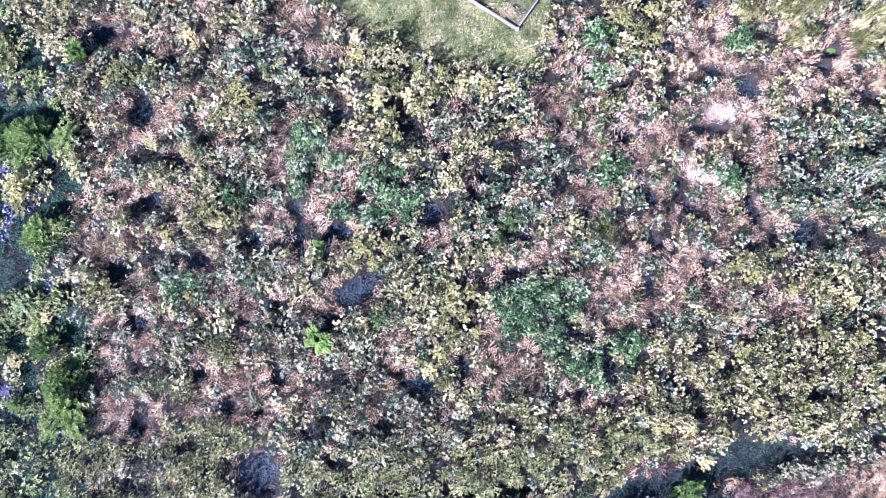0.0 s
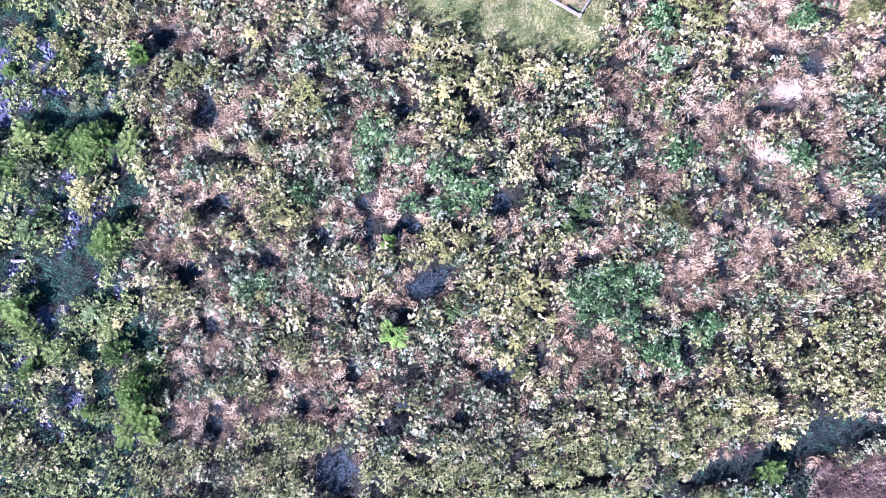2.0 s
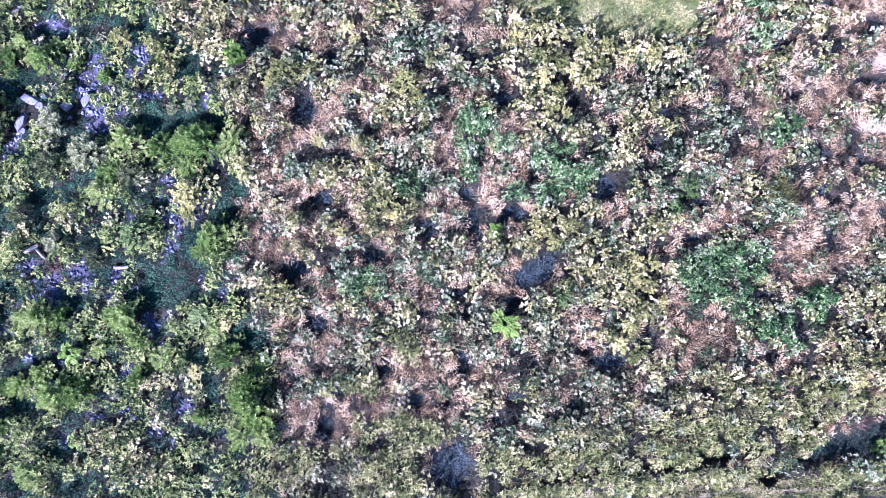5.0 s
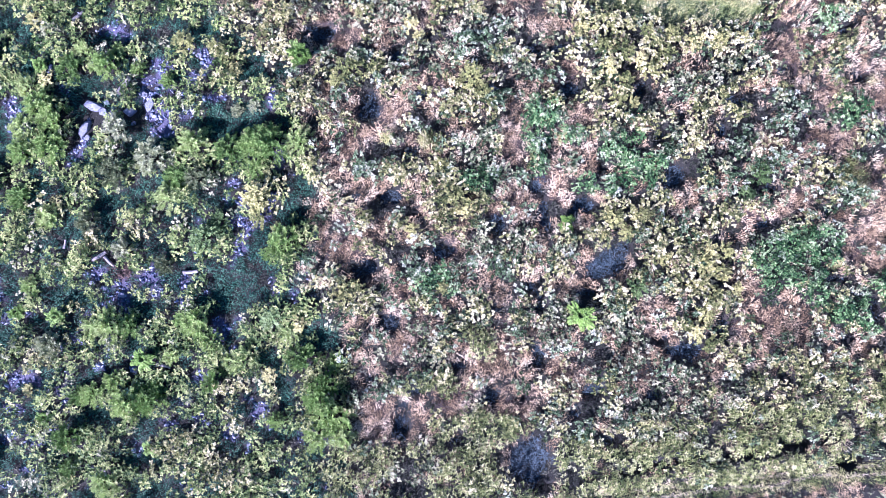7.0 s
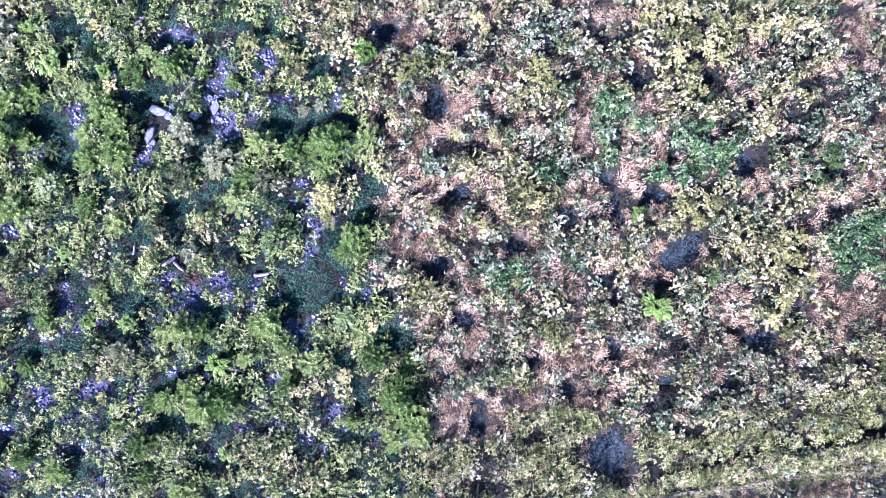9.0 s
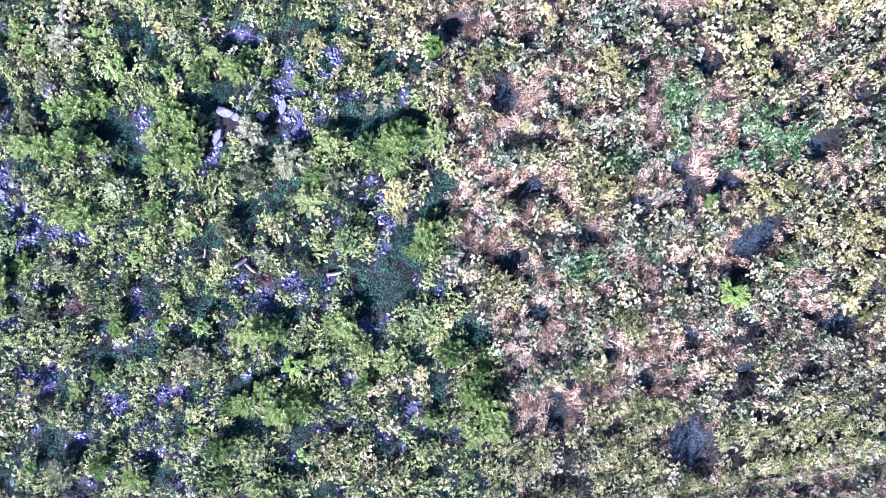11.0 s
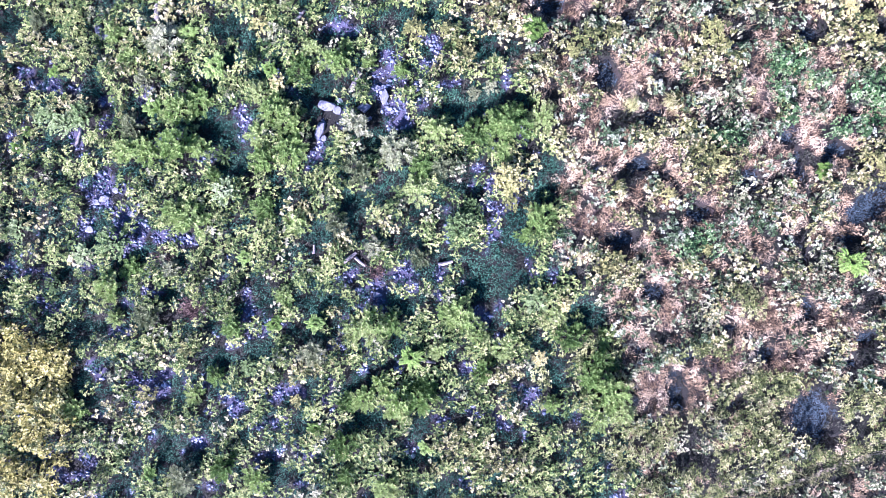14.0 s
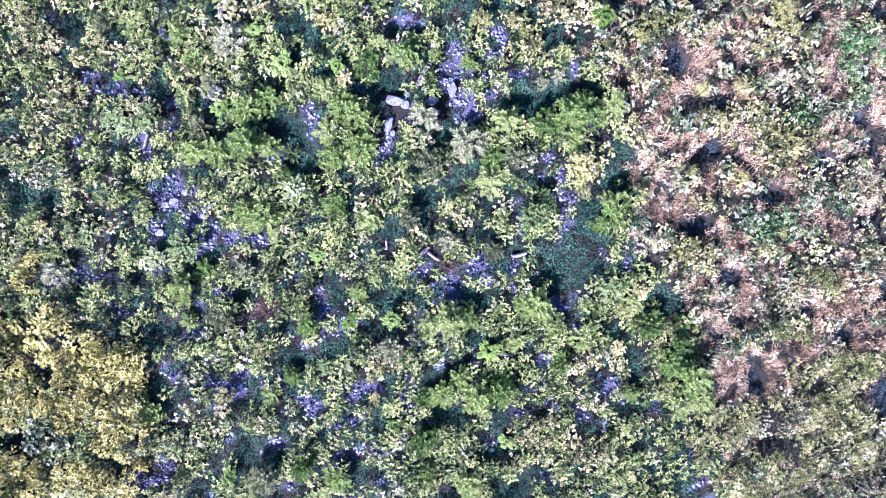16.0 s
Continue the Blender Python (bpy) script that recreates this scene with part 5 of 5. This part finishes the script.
plant("shrub_grey", -17.58, 3.00, 0.64)
plant("shrub_grey", -26.98, 8.36, 0.48)
plant("shrub_grey", -30.04, 11.14, 0.52)
plant("shrub_grey", -19.12, 0.12, 0.48)
plant("shrub_dark", -29.31, 7.53, 0.72)
plant("shrub_dark", -30.44, 7.83, 0.68)
plant("shrub_dark", -29.98, 7.42, 0.60)
plant("shrub_dark", -29.26, 3.05, 0.80)
plant("shrub_dark", -25.10, 3.85, 0.72)
plant("shrub_dark", -24.96, 5.19, 0.48)
plant("shrub_dark", -17.53, 0.93, 0.80)
plant("shrub_dark", -16.98, 1.46, 0.56)
plant("shrub_dark", -32.40, 4.33, 0.52)
plant("shrub_dark", -31.59, 2.16, 0.48)
plant("shrub_dark", -25.72, -2.17, 0.44)
plant("shrub_dark", -30.36, 2.94, 0.56)
plant("shrub_dark", -15.54, -2.21, 0.60)
plant("shrub_pale", -15.59, 1.40, 0.52)
plant("shrub_pale", -15.57, 2.29, 0.56)
plant("shrub_pale", -15.44, 1.96, 0.44)
plant("shrub_pale", -17.51, 7.87, 0.60)
plant("shrub_pale", -24.31, -3.67, 0.36)
plant("shrub_pale", -27.63, -1.07, 0.44)
plant("shrub_pale", -29.32, -2.23, 0.48)
plant("shrub_pale", -33.88, 4.95, 0.44)
plant("shrub_pale", -14.93, 0.83, 0.44)
plant("shrub_pale", -22.65, 9.23, 0.48)
plant("shrub_pale", -22.49, 7.21, 0.40)
plant("shrub_pale", -16.38, 7.60, 0.48)
plant("shrub_pale", -15.82, 6.67, 0.44)
plant("shrub_pale", -16.09, 7.15, 0.40)


# ---- cover ----
THICKETS = {
    "bramble": ("bramble_thicket", "low dark green bramble thicket with glossy leaves amid dry grass", "bramble", "bramble thickets"),
    "reed_grass": ("grass_clump", "leaning clump of tall yellow-green grass", "tall grass", "clumps of tall grass"),
    "yellow_broom": ("broom_bush", "dense yellow flowering broom bush merging with its neighbours", "bush", "yellow broom bushes"),
}
TWO_PARTS = {"bramble": ("foliage", "new_growth", 0.14), "reed_grass": ("foliage", "dry_growth", 0.25), "yellow_broom": ("blossom", "green_growth", 0.16)}
YOUNG = {"bramble": "dark_weed", "reed_grass": "pale_weed", "yellow_broom": "olive_weed"}
COVER_WORDS = {
    "dry_grass": ("flattened pinkish dry grass over the open field", "dry grass"),
    "straw": ("pale lodged straw lying in swirls", "straw"),
    "pale_weed": ("dense cream and yellow-green weeds going to seed", "weeds"),
    "grey_weed": ("low grey-green leafy weeds between dry grass", "weeds"),
    "olive_weed": ("olive yellow-green herbs in soft mounds along the ditch", "weeds"),
    "slate": ("short turf in sunken hollows, coloured dark blue-green to stand in for shadow", "turf"),
    "turf": ("short turf on the hollow way floor, darkened in colour to stand in for bank shade", "turf"),
    "litter": ("dead litter between plants, coloured near black to stand in for shade", "leaf litter"),
    "dark_weed": ("dark green leafy weeds scattered in the field", "weeds"),
    "ivy": ("low grass in hollows between shrubs, coloured dark green to stand in for shade", "shade grass"),
    "wood_weed": ("mixed green undergrowth between the shrubs", "undergrowth"),
    "dead_stalk": ("brown dead stalks and withered leaves", "dead stalks"),
    "lawn": ("short mown green grass on the lawn and along the track", "lawn"),
}
KINDS = ["dry_grass", "straw", "slate", "turf", "olive_weed", "litter", "dark_weed", "pale_weed", "grey_weed", "bramble", "reed_grass", "ivy", "yellow_broom", "wood_weed", "dead_stalk", "lawn", "none"]
K = {n: i for i, n in enumerate(KINDS)}


def nearest(kind, x, y):
    """Which oval of the kind each place belongs to."""
    far = []
    for px, py, rx, ry, turn in PATCHES[kind]:
        c, s = math.cos(turn), math.sin(turn)
        dx, dy = x - px, y - py
        far.append(((c * dx + s * dy) / rx) ** 2 + ((-s * dx + c * dy) / ry) ** 2)
    return np.argmin(np.array(far), 0)


def spread_out(step):
    """Places over the planted area, one to a cell, shaken about."""
    gx, gy = np.meshgrid(np.arange(-39.5, 17.5, step), np.arange(-13.0, 14.0, step))
    gx = gx + step * 0.5 * (np.arange(gx.shape[0]) % 2)[:, None]
    x, y = gx.ravel(), gy.ravel()
    x, y = x + rng.uniform(-0.42, 0.42, len(x)) * step, y + rng.uniform(-0.42, 0.42, len(x)) * step
    low = np.interp(x, (-40, -38, -8, 0, 18), (-4.0, -4.6, -12.8, -11.2, -10.2))
    high = np.interp(x, (-40, -34, 0, 18), (13.2, 13.6, 10.0, 9.8))
    keep = (y > low) & (y < high)
    return x[keep], y[keep]


def what_grows(x, y, die, room=0.0):
    """The kind of cover at each place; room: how far herbs keep off hollows and stones."""
    n1, n2, n3 = value_noise(x, y, 0.45, 11), value_noise(x, y, 1.6, 12), value_noise(x, y, 0.25, 13)
    mix = 0.47 * n1 + 0.2 * n2 + 0.33 * n3
    # the open field: dry grass, pale and grey herbs in turn
    c = np.where(mix < 0.50, K["dry_grass"], np.where(mix < 0.54, K["dark_weed"], np.where(mix < 0.57, K["grey_weed"], K["pale_weed"])))
    # the wood: green herbs, grass coloured as if in shade, stony gaps
    wood = in_wood(x, y) > 0
    pale_part = 0.02 + 0.5 * (n2 - 0.5) + np.clip((-26 - x) * 0.05, 0, 0.3)
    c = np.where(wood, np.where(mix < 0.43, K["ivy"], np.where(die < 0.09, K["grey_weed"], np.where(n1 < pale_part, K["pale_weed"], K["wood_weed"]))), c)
    # how pure each kind grows inside its patches
    pure = {"dry_grass": 0.76 + 0.2 * room, "pale_weed": 0.62, "grey_weed": 0.48, "ivy": 0.97, "slate": 0.99, "dark_weed": 0.62, "yellow_broom": 0.98, "olive_weed": 0.85, "bramble": 0.95, "reed_grass": 0.7, "straw": 0.92}
    score = np.full(len(x), 0.0)
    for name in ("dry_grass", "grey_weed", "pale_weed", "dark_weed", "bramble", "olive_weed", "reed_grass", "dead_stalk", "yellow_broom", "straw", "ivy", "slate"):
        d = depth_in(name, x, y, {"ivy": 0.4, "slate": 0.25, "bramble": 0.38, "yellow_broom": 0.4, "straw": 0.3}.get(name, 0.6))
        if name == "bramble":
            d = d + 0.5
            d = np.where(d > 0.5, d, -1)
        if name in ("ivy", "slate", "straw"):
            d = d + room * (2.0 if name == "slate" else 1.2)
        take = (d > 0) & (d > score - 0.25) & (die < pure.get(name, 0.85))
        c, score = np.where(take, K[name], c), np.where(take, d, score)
    # south of the ditch: dry growth and a mown track
    south = y < np.interp(x, (-14.5, -12.8, -9.2, -5.4, -2.4, 1.0, 4.0, 6.0, 8.0, 9.5, 11.0, 12.5, 15.5), (-10.0, -9.9, -9.65, -9.85, -9.85, -9.9, -10.0, -9.6, -9.0, -8.75, -8.4, -7.7, -7.05))
    c = np.where(south & ~wood & (c != K["straw"]), np.where(mix < 0.55, K["dry_grass"], K["grey_weed"]), c)
    # turf with shade in its colour, and dark herbs, beside the hollow way
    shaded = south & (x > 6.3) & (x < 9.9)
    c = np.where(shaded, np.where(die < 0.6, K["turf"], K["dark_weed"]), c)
    mown = south & (x > 9.9) & (y < np.interp(x, (10, 11.5, 13.5, 15.5), (-8.45, -8.5, -8.2, -7.3)))
    c = np.where(mown, np.where(x > 13.6 + n1, K["dry_grass"], np.where(die < 0.6, K["dead_stalk"], K["dry_grass"])), np.where(south & (x > 9.9), K["grey_weed"], c))
    verge = (along(TRACK, x, y) < 0.9) & (y > np.interp(x, [p[0] for p in TRACK], [p[1] for p in TRACK])) & ~wood
    c = np.where(verge & (die < 0.75), K["olive_weed"], c)
    beat = along(TRACK, x, y)
    c = np.where(beat < 0.30, K["lawn"], np.where((beat < 0.62) & ~verge & (die < 0.6), K["litter"], c))
    lawn = in_lawn(x, y) > 0
    c = np.where(lawn, K["lawn"], c)
    framed = lawn & (y - 7.76 > -0.627 * (x - 2.36)) & (y - 7.84 > 1.4 * (x - 2.42))
    c = np.where(framed & (n1 < 0.6), np.where(die < 0.5, K["litter"], K["dry_grass"]), c)
    # the whole floor takes the shade-darkened turf, sunlit parts too
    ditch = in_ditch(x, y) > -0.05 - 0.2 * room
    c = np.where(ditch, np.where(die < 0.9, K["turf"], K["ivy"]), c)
    # pits are lined with shadow-coloured turf and near-black litter to look shaded
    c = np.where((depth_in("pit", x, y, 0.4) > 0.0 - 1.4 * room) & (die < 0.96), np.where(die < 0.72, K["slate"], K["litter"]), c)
    c = np.where((stony(x, y) > -0.05 - 1.6 * room) & (die < 0.9), K["none"], c)
    # darker spots in the dry grass, standing in for small shadows
    shade_spot = (c == K["dry_grass"]) & (value_noise(x, y, 0.26, 71) < 0.26)
    c = np.where(shade_spot, np.where(die < 0.3, K["grey_weed"], np.where(die < 0.5, K["dark_weed"], K["litter"])), c)
    for bx, by, br in OPEN_GROUND:
        c = np.where(np.hypot(x - bx, y - by) < br * 0.9, K["none"], c)
    # shadow blotches between plants, painted with near-black litter
    c = np.where((shade_gaps(x, y) > 0.4) & (die < 0.9) & ~np.isin(c, (K["lawn"], K["ivy"], K["slate"], K["turf"], K["dead_stalk"], K["yellow_broom"], K["bramble"], K["none"], K["straw"])), K["litter"], c)
    return c


def lay(name, x, y, turn):
    """One kind of cover, as stuff or, where it grows in thickets, thicket by thicket."""
    n = len(x)
    size = rng.uniform(0.7, 1.3, n)
    tall = size * (0.22 + 0.75 * value_noise(x, y, 0.7, 31) + 0.80 * rng.uniform(0, 1, n))
    z = ground_height(x, y) + (0.03 if name in ("litter", "ivy", "slate", "dry_grass") else 0.0)
    tint = rng.uniform(0, 1, n) if name in TALL else np.clip(0.9 * rng.uniform(0, 1, n) + 1.1 * value_noise(x, y, 0.4, 33) - 0.5, -0.2, 1.2)
    if name not in THICKETS:
        me = plant_mesh(name, SHAPES[name], x, y, z, size, tall, tint, turn, M[name])
        tagged(new(name, me), *COVER_WORDS[name], kind="stuff")
        return
    near = nearest(name, x, y)
    for i in np.unique(near):
        q = near == i
        root = tagged(new(THICKETS[name][0]), *THICKETS[name][1:])
        px, py = float(x[q].mean()), float(y[q].mean())
        root.matrix_world = pose(px, py, float(ground_height(np.array([px]), np.array([py]))[0]))
        part_name, young_name, young = TWO_PARTS[name]
        few = rng.uniform(0, 1, n) < young
        for some, called, coat in ((q & ~few, part_name, M[name]), (q & few, young_name, M[YOUNG[name]])):
            if some.any():
                me = plant_mesh(called, SHAPES[name], x[some] - px, y[some] - py, z[some] - root.location.z, size[some], tall[some], tint[some], turn[some], coat)
                ob = tagged(new(called, me), kind="stuff")
                ob.parent = root


def make_cover():
    # grasses, litter and turf, close together
    x, y = spread_out(0.19)
    die = rng.uniform(0, 1, len(x))
    c = what_grows(x, y, die)
    under = rng.uniform(0, 1, len(x))
    herb = np.isin(c, [K[n] for n in TALL])
    wood = in_wood(x, y) > 0
    # dark litter under the herbs deepens their shade by colour
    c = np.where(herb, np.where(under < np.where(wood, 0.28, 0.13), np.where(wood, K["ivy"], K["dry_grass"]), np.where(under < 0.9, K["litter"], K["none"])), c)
    dark = np.zeros(len(x), bool)
    for bx, by, br in SHADED:
        dark |= np.hypot(x - bx, y - by) < br
    c = np.where(dark & (herb | (c == K["dry_grass"])), K["none"], c)
    # the wind has combed the dry grass
    comb = 7.0 * value_noise(x, y, 1.3, 91) + 2.5 * value_noise(x, y, 0.5, 92) + rng.normal(0, 0.5, len(x))
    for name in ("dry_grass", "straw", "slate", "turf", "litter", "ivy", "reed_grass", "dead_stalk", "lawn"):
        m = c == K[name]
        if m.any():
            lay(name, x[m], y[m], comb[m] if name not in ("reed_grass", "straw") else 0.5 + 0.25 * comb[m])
    # herbs, a plant to a place
    x, y = spread_out(0.275)
    c = what_grows(x, y, rng.uniform(0, 1, len(x)), 0.22)
    dark = np.zeros(len(x), bool)
    for bx, by, br in SHADED:
        dark |= np.hypot(x - bx, y - by) < br
    for name in TALL:
        m = (c == K[name]) & ~dark
        if m.any():
            lay(name, x[m], y[m], rng.normal(-0.7, 0.35, int(m.sum())) if name == "olive_weed" else rng.uniform(0, 2 * math.pi, int(m.sum())))


make_cover()


def make_ruts():
    """Two worn lines of bleached stalks along the track."""
    px, py = [], []
    for off, keep in ((-0.02, 0.9), (0.24, 0.6)):
        for (x0, y0), (x1, y1) in zip(TRACK, TRACK[1:]):
            n = int(math.hypot(x1 - x0, y1 - y0) / 0.05)
            k = (np.arange(n) + rng.uniform(0, 1, n)) / n
            k = k[rng.uniform(0, 1, n) < keep]
            px.append(x0 + k * (x1 - x0))
            py.append(y0 + k * (y1 - y0) + off)
    x, y = np.concatenate(px), np.concatenate(py)
    y = y + 0.16 * (value_noise(x, y * 0, 1.4, 95) - 0.5) + rng.normal(0, 0.02, len(x))
    n = len(x)
    m = plant_mesh("straw", [(v[:32], f[:16]) for v, f in SHAPES["straw"]], x, y, ground_height(x, y) + 0.05, rng.uniform(0.22, 0.36, n), rng.uniform(0.5, 1.0, n), rng.uniform(0, 1, n), rng.normal(0, 0.25, n), M["straw"])
    tagged(new("straw", m), "thin worn lines of bleached stalks along the track", "straw", kind="stuff")


make_ruts()


def make_margin():
    """The same growth, coarser and sparser, goes on around the place."""
    gx, gy = np.meshgrid(np.arange(-50.0, 28.0, 1.8), np.arange(-24.0, 25.0, 1.8))
    x, y = gx.ravel(), gy.ravel()
    x, y = x + rng.uniform(-0.4, 0.4, len(x)), y + rng.uniform(-0.4, 0.4, len(x))
    low = np.interp(x, (-40, -38, -8, 0, 18), (-4.0, -4.6, -12.8, -11.2, -10.2))
    high = np.interp(x, (-40, -34, 0, 18), (13.2, 13.6, 10.0, 9.8))
    out = ((y < low - 0.3) | (y > high + 0.3) | (x < -39.8) | (x > 17.8)) & (in_lawn(x, y) < 0)
    x, y = x[out], y[out]
    wood = in_wood(x, y) > 0
    for m, kind in ((wood, "wood_weed"), (~wood, "pale_weed")):
        n = int(m.sum())
        me = plant_mesh("outer_growth", [(v[:192], quads_to_triangles(48)) for v, f in SHAPES[kind]], x[m], y[m], ground_height(x[m], y[m]), rng.uniform(2.2, 3.2, n), rng.uniform(0.8, 1.6, n), rng.uniform(0, 1, n), rng.uniform(0, 6.28, n), M[kind])
        tagged(new("outer_growth", me), "rough weeds continuing round the place", "weeds", kind="stuff")


make_margin()


# ---- loose stones ----
def stone_shape(rough):
    t = (1 + 5 ** 0.5) / 2
    v = np.array([(-1, t, 0), (1, t, 0), (-1, -t, 0), (1, -t, 0), (0, -1, t), (0, 1, t), (0, -1, -t), (0, 1, -t), (t, 0, -1), (t, 0, 1), (-t, 0, -1), (-t, 0, 1)], float)
    f = np.array([(0, 11, 5), (0, 5, 1), (0, 1, 7), (0, 7, 10), (0, 10, 11), (1, 5, 9), (5, 11, 4), (11, 10, 2), (10, 7, 6), (7, 1, 8), (3, 9, 4), (3, 4, 2), (3, 2, 6), (3, 6, 8), (3, 8, 9), (4, 9, 5), (2, 4, 11), (6, 2, 10), (8, 6, 7), (9, 8, 1)])
    v = v / np.linalg.norm(v, axis=1)[:, None] * rng.uniform(1 - rough, 1 + rough, (12, 1))
    return v * np.array((rng.uniform(0.8, 1.2), rng.uniform(0.5, 0.9), rng.uniform(0.4, 0.7))), f


def make_rubble():
    x, y = rng.uniform(-38, 0, 160000), rng.uniform(-10, 12.5, 160000)
    d = stony(x, y)
    m = (d > -0.08) & (rng.uniform(0, 1, len(x)) < 0.56)
    x, y = x[m], y[m]
    size = 0.026 + 0.08 * rng.uniform(0, 1, len(x)) ** 3
    me = plant_mesh("rubble", [stone_shape(0.3) for _ in range(8)], x, y, ground_height(x, y) + 0.01, size, size, rng.uniform(0, 1, len(x)), rng.uniform(0, 6.28, len(x)), M["stone"])
    tagged(new("rubble", me), "blue-grey broken stones lying loose between the shrubs", "rubble", kind="stuff")


make_rubble()


# ---- timber frame on the lawn ----
def beam(name, x0, y0, x1, y1, wide, high, parent, z0=0.0):
    d = Vector((x1 - x0, y1 - y0, 0))
    bm = bmesh.new()
    bmesh.ops.create_cube(bm, size=1.0)
    bmesh.ops.scale(bm, vec=(d.length, wide, high), verts=bm.verts)
    bmesh.ops.bevel(bm, geom=bm.edges[:], offset=0.012, segments=2, affect="EDGES")
    me = bpy.data.meshes.new(name)
    bm.to_mesh(me)
    bm.free()
    me.materials.append(M["wood"])
    ob = new(name, me)
    ob.parent = parent
    ob.matrix_world = pose((x0 + x1) / 2, (y0 + y1) / 2, z0 + high / 2, 0, 0, math.degrees(math.atan2(d.y, d.x)))
    return ob


def timber_frame():
    root = tagged(new("timber_frame"), "low frame of pale weathered boards on the lawn", "garden edging")
    beam("board", 2.36, 7.76, -1.3, 10.08, 0.09, 0.13, root, -0.03)
    beam("board", 2.42, 7.84, 3.95, 9.98, 0.05, 0.26, root, -0.03)
    beam("post", 2.31, 7.74, 2.41, 7.74, 0.10, 0.28, root, -0.05)


timber_frame()
